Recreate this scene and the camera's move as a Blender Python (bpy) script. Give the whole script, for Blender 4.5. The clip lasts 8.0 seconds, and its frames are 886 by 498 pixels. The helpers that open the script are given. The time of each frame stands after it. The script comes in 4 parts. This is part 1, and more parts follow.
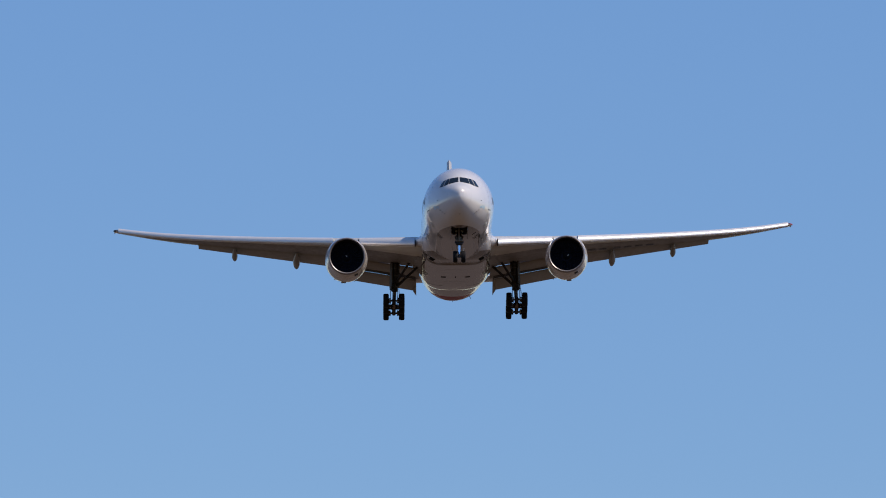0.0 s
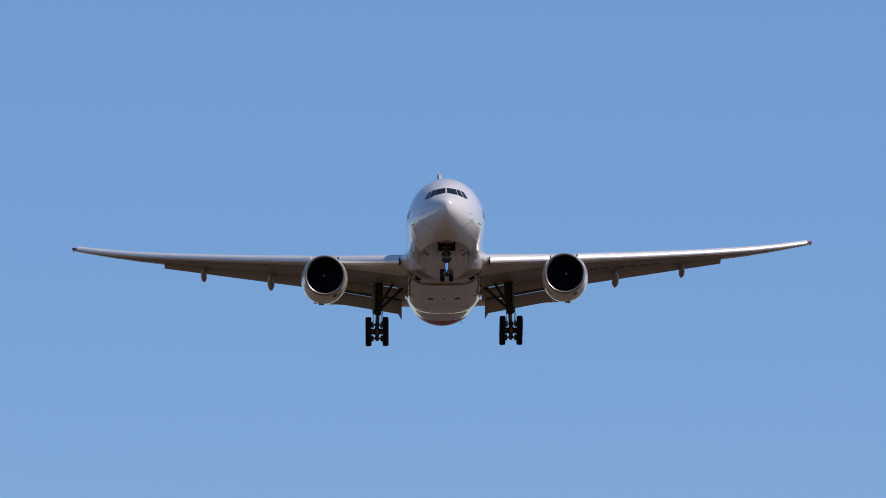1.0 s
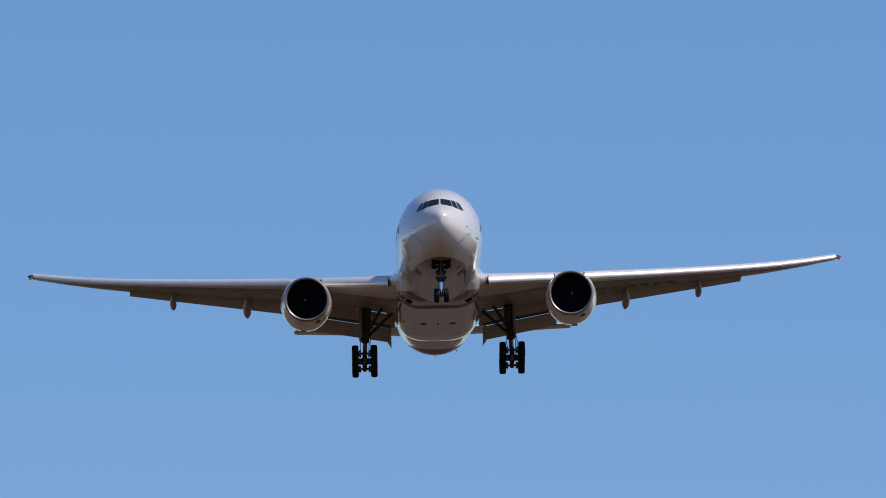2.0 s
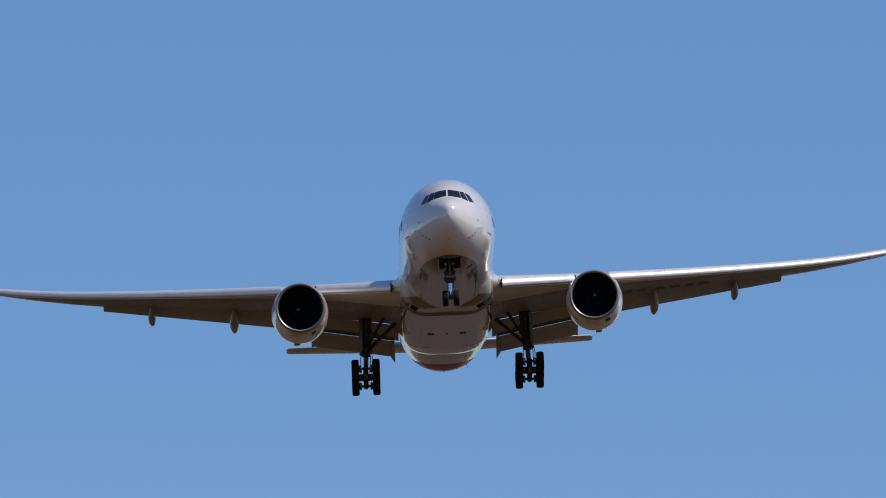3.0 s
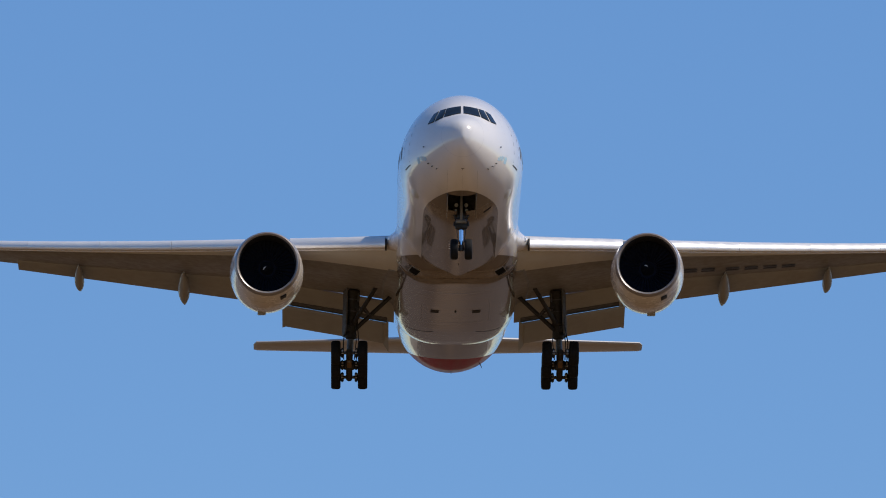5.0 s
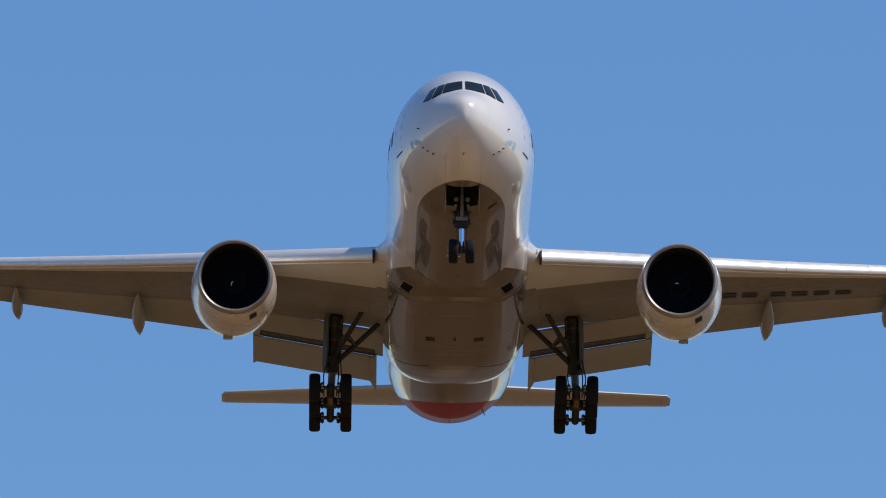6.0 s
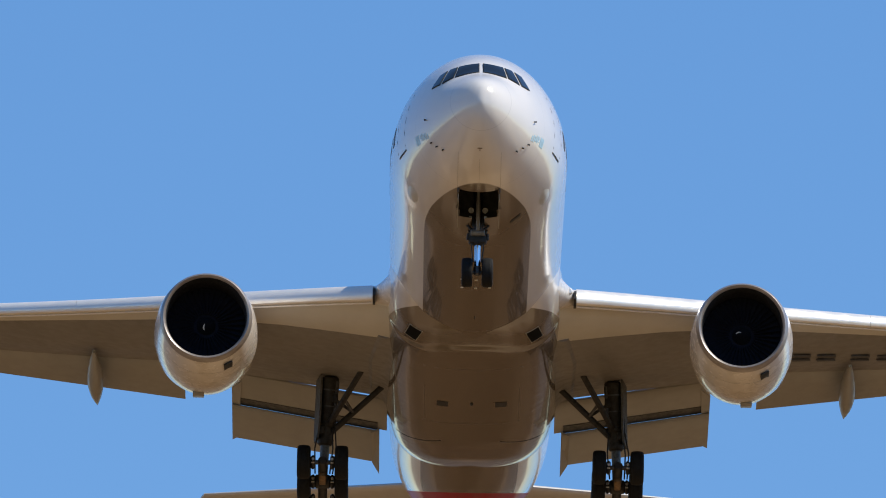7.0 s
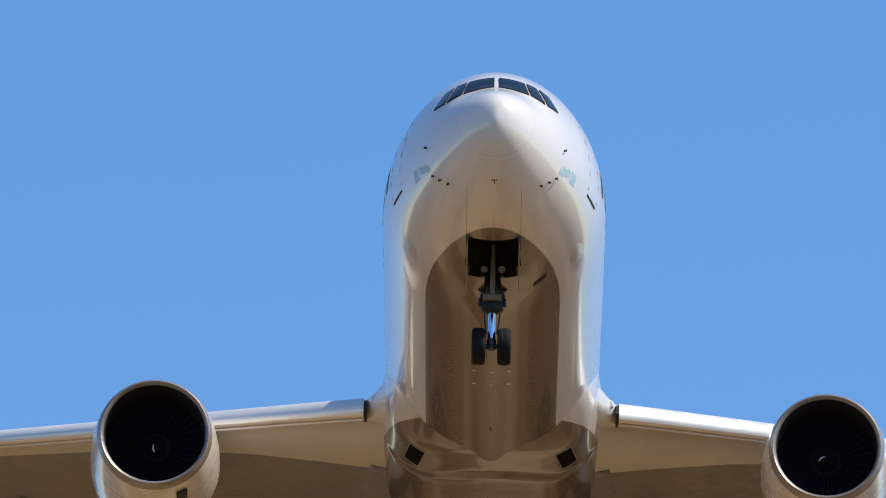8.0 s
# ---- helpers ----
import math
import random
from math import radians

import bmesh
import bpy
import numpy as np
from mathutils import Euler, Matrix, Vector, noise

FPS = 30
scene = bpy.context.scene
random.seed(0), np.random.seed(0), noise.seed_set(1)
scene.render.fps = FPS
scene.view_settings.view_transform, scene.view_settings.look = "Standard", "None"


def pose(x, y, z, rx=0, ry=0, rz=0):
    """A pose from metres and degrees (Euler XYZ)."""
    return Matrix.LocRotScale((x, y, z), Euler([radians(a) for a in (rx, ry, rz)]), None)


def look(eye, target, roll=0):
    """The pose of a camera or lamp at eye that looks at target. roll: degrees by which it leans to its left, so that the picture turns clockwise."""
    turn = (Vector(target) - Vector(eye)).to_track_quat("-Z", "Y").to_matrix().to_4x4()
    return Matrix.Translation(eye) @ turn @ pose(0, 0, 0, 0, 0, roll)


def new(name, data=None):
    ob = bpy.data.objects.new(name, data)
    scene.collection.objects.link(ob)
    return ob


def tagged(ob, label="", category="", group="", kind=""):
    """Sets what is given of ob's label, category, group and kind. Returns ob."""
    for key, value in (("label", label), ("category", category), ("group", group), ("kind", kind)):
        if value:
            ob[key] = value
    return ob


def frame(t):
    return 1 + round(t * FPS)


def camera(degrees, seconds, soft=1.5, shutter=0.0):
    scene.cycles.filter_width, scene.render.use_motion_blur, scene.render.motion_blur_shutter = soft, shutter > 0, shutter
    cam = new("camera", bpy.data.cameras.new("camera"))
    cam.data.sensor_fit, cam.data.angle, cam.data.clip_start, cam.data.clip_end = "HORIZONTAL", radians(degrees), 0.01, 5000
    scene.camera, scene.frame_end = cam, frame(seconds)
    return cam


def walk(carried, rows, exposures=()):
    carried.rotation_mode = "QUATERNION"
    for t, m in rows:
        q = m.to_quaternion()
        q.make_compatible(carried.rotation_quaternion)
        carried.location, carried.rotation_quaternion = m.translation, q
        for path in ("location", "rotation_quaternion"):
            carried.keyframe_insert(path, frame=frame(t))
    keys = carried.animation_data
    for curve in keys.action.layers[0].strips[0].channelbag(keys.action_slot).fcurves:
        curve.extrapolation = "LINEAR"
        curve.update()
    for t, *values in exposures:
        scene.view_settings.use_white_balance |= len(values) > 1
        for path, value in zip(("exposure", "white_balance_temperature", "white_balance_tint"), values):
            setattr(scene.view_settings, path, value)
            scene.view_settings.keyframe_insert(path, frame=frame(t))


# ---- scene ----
cam = camera(5.5256, 8.0, soft=1.0)

# seconds, camera pan, camera tilt, bank, heading and pitch of the aircraft (degrees)
TRACK = [
    (0, 0.3598, 7.7670, -0.669, 0.353, 0.760),
    (0.5, 0.3808, 7.9940, -0.962, 0.172, 0.670),
    (1, 0.4453, 8.3300, -0.589, 0.031, 0.610),
    (1.2, 0.4874, 8.5260, -0.497, 0.021, 0.580),
    (2.5, 0.4890, 9.2710, -2.389, 0.080, 0.500),
    (3, 0.4465, 9.6795, -2.680, 0.030, 0.510),
    (3.5, 0.4050, 9.9670, -2.036, 0.038, 0.540),
    (4, 0.4175, 10.3170, -0.525, 0.060, 0.595),
    (4.5, 0.3707, 10.8060, -0.126, 0.190, 0.675),
    (6, 0.3755, 12.7905, 0.405, 0.328, 1.080),
    (6.5, 0.3236, 13.9440, 0.617, 0.283, 1.260),
    (7, 0.2854, 15.0265, 1.024, 0.084, 1.460),
    (7.5, 0.2069, 16.7060, 1.480, -0.038, 1.690),
    (8, 0.2144, 18.7220, 1.300, -0.220, 2.000),
]
GLIDE_START = Vector((6.344, 782.296, 113.372))
GLIDE_SPEED = Vector((-0.5061, -68.736, -3.601))


def flight(t, bank, heading, pitch):
    turn = Matrix.Rotation(radians(heading), 4, "Z") @ Matrix.Rotation(radians(-pitch), 4, "X") @ Matrix.Rotation(radians(bank), 4, "Y")
    return Matrix.Translation(GLIDE_START + GLIDE_SPEED * t) @ turn


# ---- light ----
SUN_HEIGHT, SUN_SIDE = 49.0, 76.0
world = bpy.data.worlds.new("sky")
scene.world = world
world.use_nodes = True
wn = world.node_tree.nodes
sky = wn.new("ShaderNodeTexSky")
sky.sky_type = "NISHITA"
sky.sun_disc = False
sky.sun_elevation = radians(SUN_HEIGHT)
sky.sun_rotation = radians(180 - SUN_SIDE)
sky.altitude = 900
sky.air_density = 1.0
sky.dust_density = 0.2
sky.ozone_density = 3.0
wn["Background"].inputs["Strength"].default_value = 0.16
tint = wn.new("ShaderNodeMix")
tint.data_type, tint.blend_type = "RGBA", "MULTIPLY"
tint.inputs[0].default_value = 1.0
# haze: paler towards the horizon, deeper blue above it
where = wn.new("ShaderNodeTexCoord")
height = wn.new("ShaderNodeSeparateXYZ")
haze = wn.new("ShaderNodeValToRGB")
stops = haze.color_ramp.elements
stops[0].position, stops[0].color = 0.0, (0.98, 0.95, 0.90, 1)
stops[1].position, stops[1].color = 0.34, (0.66, 0.93, 1.16, 1)
middle = stops.new(0.11)
middle.color = (0.603, 0.753, 0.923, 1)
world.node_tree.links.new(where.outputs["Generated"], height.inputs[0])
world.node_tree.links.new(height.outputs[2], haze.inputs[0])
world.node_tree.links.new(haze.outputs[0], tint.inputs[7])
world.node_tree.links.new(sky.outputs[0], tint.inputs[6])
world.node_tree.links.new(tint.outputs[2], wn["Background"].inputs["Color"])

sun_data = bpy.data.lights.new("sun", "SUN")
sun_data.energy, sun_data.angle, sun_data.color = 5.0, radians(0.53), (1.0, 0.91, 0.79)
sun = new("sun", sun_data)
up, out = radians(SUN_HEIGHT), radians(SUN_SIDE)
sun.matrix_world = look((300 * math.sin(out) * math.cos(up), -300 * math.cos(out) * math.cos(up), 300 * math.sin(up)), (0, 0, 0))
EXPOSURES = [(0.0, -0.50, 6500, 15), (1.0, -0.48, 6500, 15), (2.5, -0.50, 6440, 13), (3.5, -0.65, 6430, 13), (4.5, -0.37, 6500, 11), (6.0, -0.41, 6480, 9), (6.5, -0.27, 6550, 7), (7.0, -0.08, 6550, 6), (8.0, 0.08, 6550, 6)]
walk(cam, [(t, pose(0, 0, 1.7, 90 + tilt, 0, -pan)) for t, pan, tilt, *_ in TRACK], EXPOSURES)


# ---- materials ----
class Nodes:
    """A small builder of node materials."""

    def __init__(self, name):
        self.m = bpy.data.materials.new(name)
        self.m.use_nodes = True
        self.t = self.m.node_tree
        self.b = self.t.nodes["Principled BSDF"]
        self.co = self.t.nodes.new("ShaderNodeTexCoord").outputs["Object"]

    def link(self, a, b):
        self.t.links.new(a, b)

    def put(self, **values):
        for key, v in values.items():
            self.b.inputs[key.replace("_", " ")].default_value = v
        return self

    def noise(self, scale, detail=4, stretch=(1, 1, 1)):
        mp = self.t.nodes.new("ShaderNodeMapping")
        mp.inputs["Scale"].default_value = stretch
        self.link(self.co, mp.inputs["Vector"])
        n = self.t.nodes.new("ShaderNodeTexNoise")
        n.inputs["Scale"].default_value, n.inputs["Detail"].default_value = scale, detail
        self.link(mp.outputs[0], n.inputs["Vector"])
        return n.outputs["Fac"]

    def math(self, op, a, b=0.0):
        n = self.t.nodes.new("ShaderNodeMath")
        n.operation = op
        for i, v in enumerate((a, b)):
            if isinstance(v, (int, float)):
                n.inputs[i].default_value = v
            else:
                self.link(v, n.inputs[i])
        return n.outputs[0]

    def span(self, v, lo, hi, to0=0.0, to1=1.0):
        n = self.t.nodes.new("ShaderNodeMapRange")
        self.link(v, n.inputs[0])
        for i, x in enumerate((lo, hi, to0, to1)):
            n.inputs[i + 1].default_value = x
        return n.outputs[0]

    def mix(self, fac, a, b):
        n = self.t.nodes.new("ShaderNodeMix")
        n.data_type = "RGBA"
        for sock, v in ((n.inputs[0], fac), (n.inputs[6], a), (n.inputs[7], b)):
            if isinstance(v, (int, float)):
                sock.default_value = v
            elif isinstance(v, tuple):
                sock.default_value = (*v, 1)
            else:
                self.link(v, sock)
        return n.outputs[2]

    def axes(self):
        n = self.t.nodes.new("ShaderNodeSeparateXYZ")
        self.link(self.co, n.inputs[0])
        return n.outputs[0], n.outputs[1], n.outputs[2]

    def bump(self, height, strength, distance=0.02):
        n = self.t.nodes.new("ShaderNodeBump")
        n.inputs["Strength"].default_value, n.inputs["Distance"].default_value = strength, distance
        self.link(height, n.inputs["Height"])
        self.link(n.outputs[0], self.b.inputs["Normal"])


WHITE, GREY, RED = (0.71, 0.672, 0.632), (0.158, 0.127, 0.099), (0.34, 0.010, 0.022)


def paint(name, base, rough=0.22, coat=0.6, dirt=0.12, wave=0.25, streak=(1.2, 0.12, 1.2), ripple=(1, 0.4, 1)):
    n = Nodes(name)
    grime = n.span(n.noise(0.4, 3, streak), 0.42, 0.75)
    fine = n.span(n.noise(2.5, 2), 0.35, 0.7)
    c = n.mix(n.math("MULTIPLY", grime, dirt), base, tuple(v * 0.55 for v in base))
    c = n.mix(n.math("MULTIPLY", fine, dirt * 0.15), c, tuple(v * 0.75 for v in base))
    n.link(c, n.b.inputs["Base Color"])
    n.link(n.span(fine, 0, 1, rough * 0.8, rough * 1.3), n.b.inputs["Roughness"])
    n.put(Coat_Weight=coat, Coat_Roughness=0.06)
    if wave:
        n.bump(n.noise(0.7, 0, ripple), wave, 0.02)
    return n.m


def fuselage_paint():
    n = Nodes("fuselage_paint")
    x, y, z = n.axes()
    grime = n.span(n.noise(1.1, 3, (1.3, 0.08, 1.3)), 0.42, 0.72)
    fine = n.span(n.noise(6.0, 3), 0.35, 0.7)
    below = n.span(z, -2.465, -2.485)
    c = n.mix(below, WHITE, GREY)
    # tail colours sweep up from the rear belly
    tail = n.math("SUBTRACT", y, n.math("MULTIPLY", n.math("ADD", z, 3.1), 3.6))
    red = n.span(tail, 41.6, 41.7)
    c = n.mix(red, c, RED)
    # oily streaks run back along the belly
    low = n.span(z, -2.0, -2.9)
    c = n.mix(n.math("MULTIPLY", n.math("MULTIPLY", grime, low), 0.35), c, (0.16, 0.14, 0.12))
    c = n.mix(n.math("MULTIPLY", fine, 0.012), c, (0.4, 0.38, 0.36))
    # seam of the radome and of the skin panels
    seam = n.math("LESS_THAN", n.math("ABSOLUTE", n.math("SUBTRACT", y, n.math("ADD", 0.90, n.math("MULTIPLY", z, 0.30)))), 0.012)
    ring = n.math("LESS_THAN", n.math("ABSOLUTE", n.math("SUBTRACT", n.math("MODULO", y, 5.3), 3.2)), 0.008)
    c = n.mix(n.math("MULTIPLY", seam, 0.17), c, (0.2, 0.19, 0.18))
    c = n.mix(n.math("MULTIPLY", ring, 0.25), c, (0.3, 0.29, 0.28))
    n.link(c, n.b.inputs["Base Color"])
    n.link(n.math("ADD", n.span(fine, 0, 1, 0.17, 0.22), n.math("MULTIPLY", red, 0.3)), n.b.inputs["Roughness"])
    n.link(n.span(red, 0, 1, 0.6, 0.12), n.b.inputs["Coat Weight"])
    n.link(n.span(red, 0, 1, 0.5, 0.15), n.b.inputs["Specular IOR Level"])
    n.put(Coat_Roughness=0.03)
    n.bump(n.math("ADD", n.noise(0.9, 0, (1, 0.5, 1)), n.math("MULTIPLY", n.noise(2.6, 0, (1, 0.3, 1)), 0.11)), 0.5, 0.02)
    return n.m


def simple(name, base, rough, metal=0.0, var=0.3, scale=9.0, bump=0.0):
    n = Nodes(name)
    f = n.noise(scale, 5)
    n.link(n.mix(n.span(f, 0.35, 0.7), base, tuple(v * (1 - var) for v in base)), n.b.inputs["Base Color"])
    n.link(n.span(n.noise(scale * 2.5, 3), 0.3, 0.7, rough * 0.8, min(1, rough * 1.25)), n.b.inputs["Roughness"])
    n.put(Metallic=metal)
    if bump:
        n.bump(f, bump, 0.01)
    return n.m


def ground_material():
    n = Nodes("dry_ground")
    v = n.t.nodes.new("ShaderNodeTexVoronoi")
    v.inputs["Scale"].default_value = 0.024
    n.link(n.co, v.inputs["Vector"])
    s = n.t.nodes.new("ShaderNodeSeparateColor")
    n.link(v.outputs["Color"], s.inputs[0])
    c = n.mix(s.outputs[0], (0.172, 0.092, 0.037), (0.35, 0.208, 0.098))
    c = n.mix(n.math("GREATER_THAN", s.outputs[1], 0.75), c, (0.06, 0.036, 0.013))
    c = n.mix(n.math("GREATER_THAN", s.outputs[2], 0.82), c, (0.48, 0.32, 0.17))
    c = n.mix(n.span(n.noise(0.05, 2), 0.4, 0.7, 0, 0.4), c, (0.19, 0.095, 0.036))
    # unseen invented bands shape bounced light: soil near, dark ploughed land beyond, greyer scrub far
    x, y, z = n.axes()
    edge = n.math("ADD", y, n.math("MULTIPLY", n.noise(0.02, 2), 60.0))
    c = n.mix(n.span(edge, 440, 500, 0, 0.90), c, (0.042, 0.022, 0.010))
    c = n.mix(n.span(edge, 835, 930, 0, 0.85), c, (0.112, 0.090, 0.077))
    # pale tracks and earth strips across the dark land, invented for streaked belly reflections
    strip = n.span(n.noise(0.02, 1, (1, 0.1, 1)), 0.50, 0.58)
    reach = n.math("MAXIMUM", n.math("MULTIPLY", n.span(edge, 420, 470), n.span(edge, 590, 540)), n.math("MULTIPLY", n.span(edge, 800, 850), n.span(edge, 960, 880)))
    c = n.mix(n.math("MULTIPLY", n.math("MULTIPLY", strip, reach), 0.34), c, (0.40, 0.26, 0.15))
    # olive grass round the spotter's place, invented to dim the bounce on the chin
    c = n.mix(n.span(edge, 215, 165, 0, 0.85), c, (0.135, 0.105, 0.042))
    n.link(c, n.b.inputs["Base Color"])
    n.put(Specular_IOR_Level=0.0, Roughness=0.95)
    return n.m


M_BODY = fuselage_paint()
M_WHITE = paint("white_paint", WHITE, 0.25, 0.6)
M_LEADING = paint("cream_leading_panel", (0.53, 0.515, 0.47), 0.4, 0.1, 0.2, 0.0)
M_WING = paint("grey_wing_paint", (0.203, 0.192, 0.181), 0.5, 0.1, 0.22, 0.0, (1.5, 0.3, 1))
M_FLAP = paint("flap_paint", (0.285, 0.277, 0.262), 0.45, 0.1, 0.22, 0.0, (2.0, 0.3, 1))
M_SLAT = paint("slat_metal", (0.82, 0.785, 0.74), 0.40, 0.0, 0.10, 0.0)
M_SLAT.node_tree.nodes["Principled BSDF"].inputs["Metallic"].default_value = 0.38
M_TAIL = paint("tailplane_paint", (0.50, 0.475, 0.44), 0.4, 0.2, 0.2, 0.0, (2.0, 0.3, 1))
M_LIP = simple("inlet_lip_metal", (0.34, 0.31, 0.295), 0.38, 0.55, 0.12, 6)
# the intake's depth of shade is put into these near-black colours
M_LINER = simple("shaded_inlet_liner", (0.030, 0.032, 0.036), 0.6, 0.0, 0.4, 6)
M_FAN = simple("shaded_fan_blade", (0.012, 0.0135, 0.022), 0.9, 0.0, 0.3, 6)
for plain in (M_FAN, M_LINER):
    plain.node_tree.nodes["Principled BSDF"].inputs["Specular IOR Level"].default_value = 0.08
M_SPIN = simple("spinner_black", (0.009, 0.009, 0.012), 0.8)
M_SPIN.node_tree.nodes["Principled BSDF"].inputs["Specular IOR Level"].default_value = 0.1
M_MARK = simple("white_mark", (0.88, 0.88, 0.87), 0.5, 0, 0.1)
M_RUBBER = simple("tyre_rubber", (0.008, 0.008, 0.0085), 0.75, 0, 0.35, 14, 0.3)
M_GEAR = simple("gear_steel", (0.095, 0.095, 0.10), 0.42, 0.5, 0.6, 11, 0.3)
M_DARK = simple("dark_gear_paint", (0.045, 0.042, 0.04), 0.55, 0.2, 0.5, 8, 0.3)
M_LEG = simple("nose_leg_paint", (0.21, 0.21, 0.21), 0.4, 0.1, 0.4, 9, 0.2)
M_CHROME = simple("chromed_piston", (0.85, 0.86, 0.88), 0.07, 1.0, 0.05)
M_HUB = simple("wheel_hub", (0.12, 0.12, 0.125), 0.4, 0.5, 0.4)
M_BRAKE = simple("ochre_truck_beam", (0.20, 0.115, 0.045), 0.5, 0.2, 0.5, 7)
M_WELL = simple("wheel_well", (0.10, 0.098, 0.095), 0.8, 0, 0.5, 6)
M_PALE = simple("pale_brake_metal", (0.55, 0.55, 0.56), 0.35, 0.3, 0.3)
M_VOID = simple("opening_shade", (0.008, 0.008, 0.008), 0.9)
for plain in (M_RUBBER, M_DARK):
    plain.node_tree.nodes["Principled BSDF"].inputs["Specular IOR Level"].default_value = 0.25
M_VOID.node_tree.nodes["Principled BSDF"].inputs["Specular IOR Level"].default_value = 0.05
M_BLACK = simple("black_fitting", (0.015, 0.015, 0.015), 0.6)
M_TEXT = simple("dark_lettering", (0.035, 0.035, 0.04), 0.45)
M_BLUE = simple("pale_blue_decal", (0.42, 0.62, 0.74), 0.35)
M_LAMP = simple("lamp_glass", (0.85, 0.87, 0.88), 0.12, 0.15, 0.1)
M_PLUG = simple("exhaust_metal", (0.22, 0.19, 0.17), 0.4, 0.9, 0.4, 4)
M_REDPAINT = paint("red_tail_paint", RED, 0.25, 0.6)
M_GLASS = Nodes("cockpit_glass").put(Base_Color=(0.012, 0.016, 0.020, 1), Roughness=0.04, Coat_Weight=0.35, Specular_IOR_Level=0.5).m
M_GROUND = ground_material()


# ---- mesh helpers ----
def part(name, bm, material, parent=None, label="", sharp=32):
    bmesh.ops.recalc_face_normals(bm, faces=bm.faces)
    me = bpy.data.meshes.new(name)
    for f in bm.faces:
        f.smooth = True
    bm.to_mesh(me)
    bm.free()
    me.set_sharp_from_angle(angle=radians(sharp))
    me.materials.append(material)
    ob = new(name, me)
    if parent is not None:
        ob.parent = parent
    return tagged(ob, label) if label else ob


def rings(bm, loops, cap0=True, cap1=True, closed=True):
    """Skins a row of point loops of one length."""
    rows = [[bm.verts.new(p) for p in loop] for loop in loops]
    k = len(rows[0])
    for a, b in zip(rows, rows[1:]):
        for i in range(k if closed else k - 1):
            j = (i + 1) % k
            bm.faces.new((a[i], a[j], b[j], b[i]))
    if cap0:
        bm.faces.new(rows[0])
    if cap1:
        bm.faces.new(rows[-1])
    return rows


def lathe(bm, profile, centre=(0, 0, 0), seg=64, ends=True):
    """Turns (y, r) pairs about an axis along y."""
    cx, cy, cz = centre
    loops = [[(cx + max(r, 1e-4) * math.cos(a), cy + y, cz + max(r, 1e-4) * math.sin(a)) for a in (2 * math.pi * i / seg for i in range(seg))] for y, r in profile]
    return rings(bm, loops, ends, ends)


def tube(bm, a, b, r0, r1=None, seg=14):
    a, b = Vector(a), Vector(b)
    q = (b - a).to_track_quat("Z", "Y")
    r1 = r0 if r1 is None else r1
    bevel = min(r0, r1) * 0.25
    u = (b - a).normalized()
    steps = ((a, r0 - bevel), (a + u * bevel, r0), (b - u * bevel, r1), (b, r1 - bevel))
    loops = [[p + q @ Vector((r * math.cos(2 * math.pi * i / seg), r * math.sin(2 * math.pi * i / seg), 0)) for i in range(seg)] for p, r in steps]
    rings(bm, loops)


def block(bm, centre, size, turn=None, bevel=0.03):
    m = Matrix.Translation(centre) @ (turn.to_4x4() if turn else Matrix.Identity(4)) @ Matrix.Diagonal((*size, 1))
    made = bmesh.ops.create_cube(bm, size=1, matrix=m)["verts"]
    if bevel:
        edges = list({e for v in made for e in v.link_edges})
        bmesh.ops.bevel(bm, geom=edges, offset=min(bevel, min(size) * 0.3), segments=2, affect="EDGES", profile=0.5)


def curve_at(keys, v):
    """A smooth monotone curve through (v, value) keys."""
    xs, ys = [k[0] for k in keys], [k[1] for k in keys]
    if v <= xs[0]:
        return ys[0]
    if v >= xs[-1]:
        return ys[-1]
    i = max(j for j in range(len(xs) - 1) if xs[j] <= v)
    d = [(ys[j + 1] - ys[j]) / (xs[j + 1] - xs[j]) for j in range(len(xs) - 1)]

    def slope(j):
        if j == 0:
            return d[0]
        if j == len(xs) - 1:
            return d[-1]
        return 0.0 if d[j - 1] * d[j] <= 0 else 2 * d[j - 1] * d[j] / (d[j - 1] + d[j])

    h = xs[i + 1] - xs[i]
    s = (v - xs[i]) / h
    return (ys[i] * (1 + 2 * s) * (1 - s) ** 2 + h * slope(i) * s * (1 - s) ** 2 + ys[i + 1] * s * s * (3 - 2 * s) + h * slope(i + 1) * s * s * (s - 1))


def thickness(c):
    return 5 * (0.2969 * math.sqrt(max(c, 0)) - 0.126 * c - 0.3516 * c * c + 0.2843 * c ** 3 - 0.1016 * c ** 4)


def foil(bm, stations, n=14):
    """Wing-like solid. Stations: leading edge, trailing edge, thickness ratio, first and last share of the chord, across (the thickness direction)."""
    loops = []
    for le, te, t, c0, c1, up in stations:
        le, te, up = Vector(le), Vector(te), Vector(up)
        chord = te - le
        cs = [c0 + (c1 - c0) * 0.5 * (1 - math.cos(math.pi * i / n)) for i in range(n + 1)]
        if c0 > 0:
            cs = [c0 + (c1 - c0) * i / n for i in range(n + 1)]
        camber = lambda c: 0.06 * t * math.sin(math.pi * c)
        half = lambda c: max(thickness(c) * t, 0.0012)
        upper = [le + chord * c + up * chord.length * (camber(c) + half(c)) for c in cs]
        lower = [le + chord * c + up * chord.length * (camber(c) - half(c)) for c in cs]
        if c0 == 0:
            upper = upper[1:]
        loops.append(upper[::-1] + lower)
    rings(bm, loops)


# ---- ground ----
def build_ground():
    bm = bmesh.new()
    size, n = 24000, 24
    bmesh.ops.create_grid(bm, x_segments=n, y_segments=n, size=size)
    ob = part("ground", bm, M_GROUND)
    tagged(ob, "dry brown open ground reaching to the horizon", "ground", kind="structure")


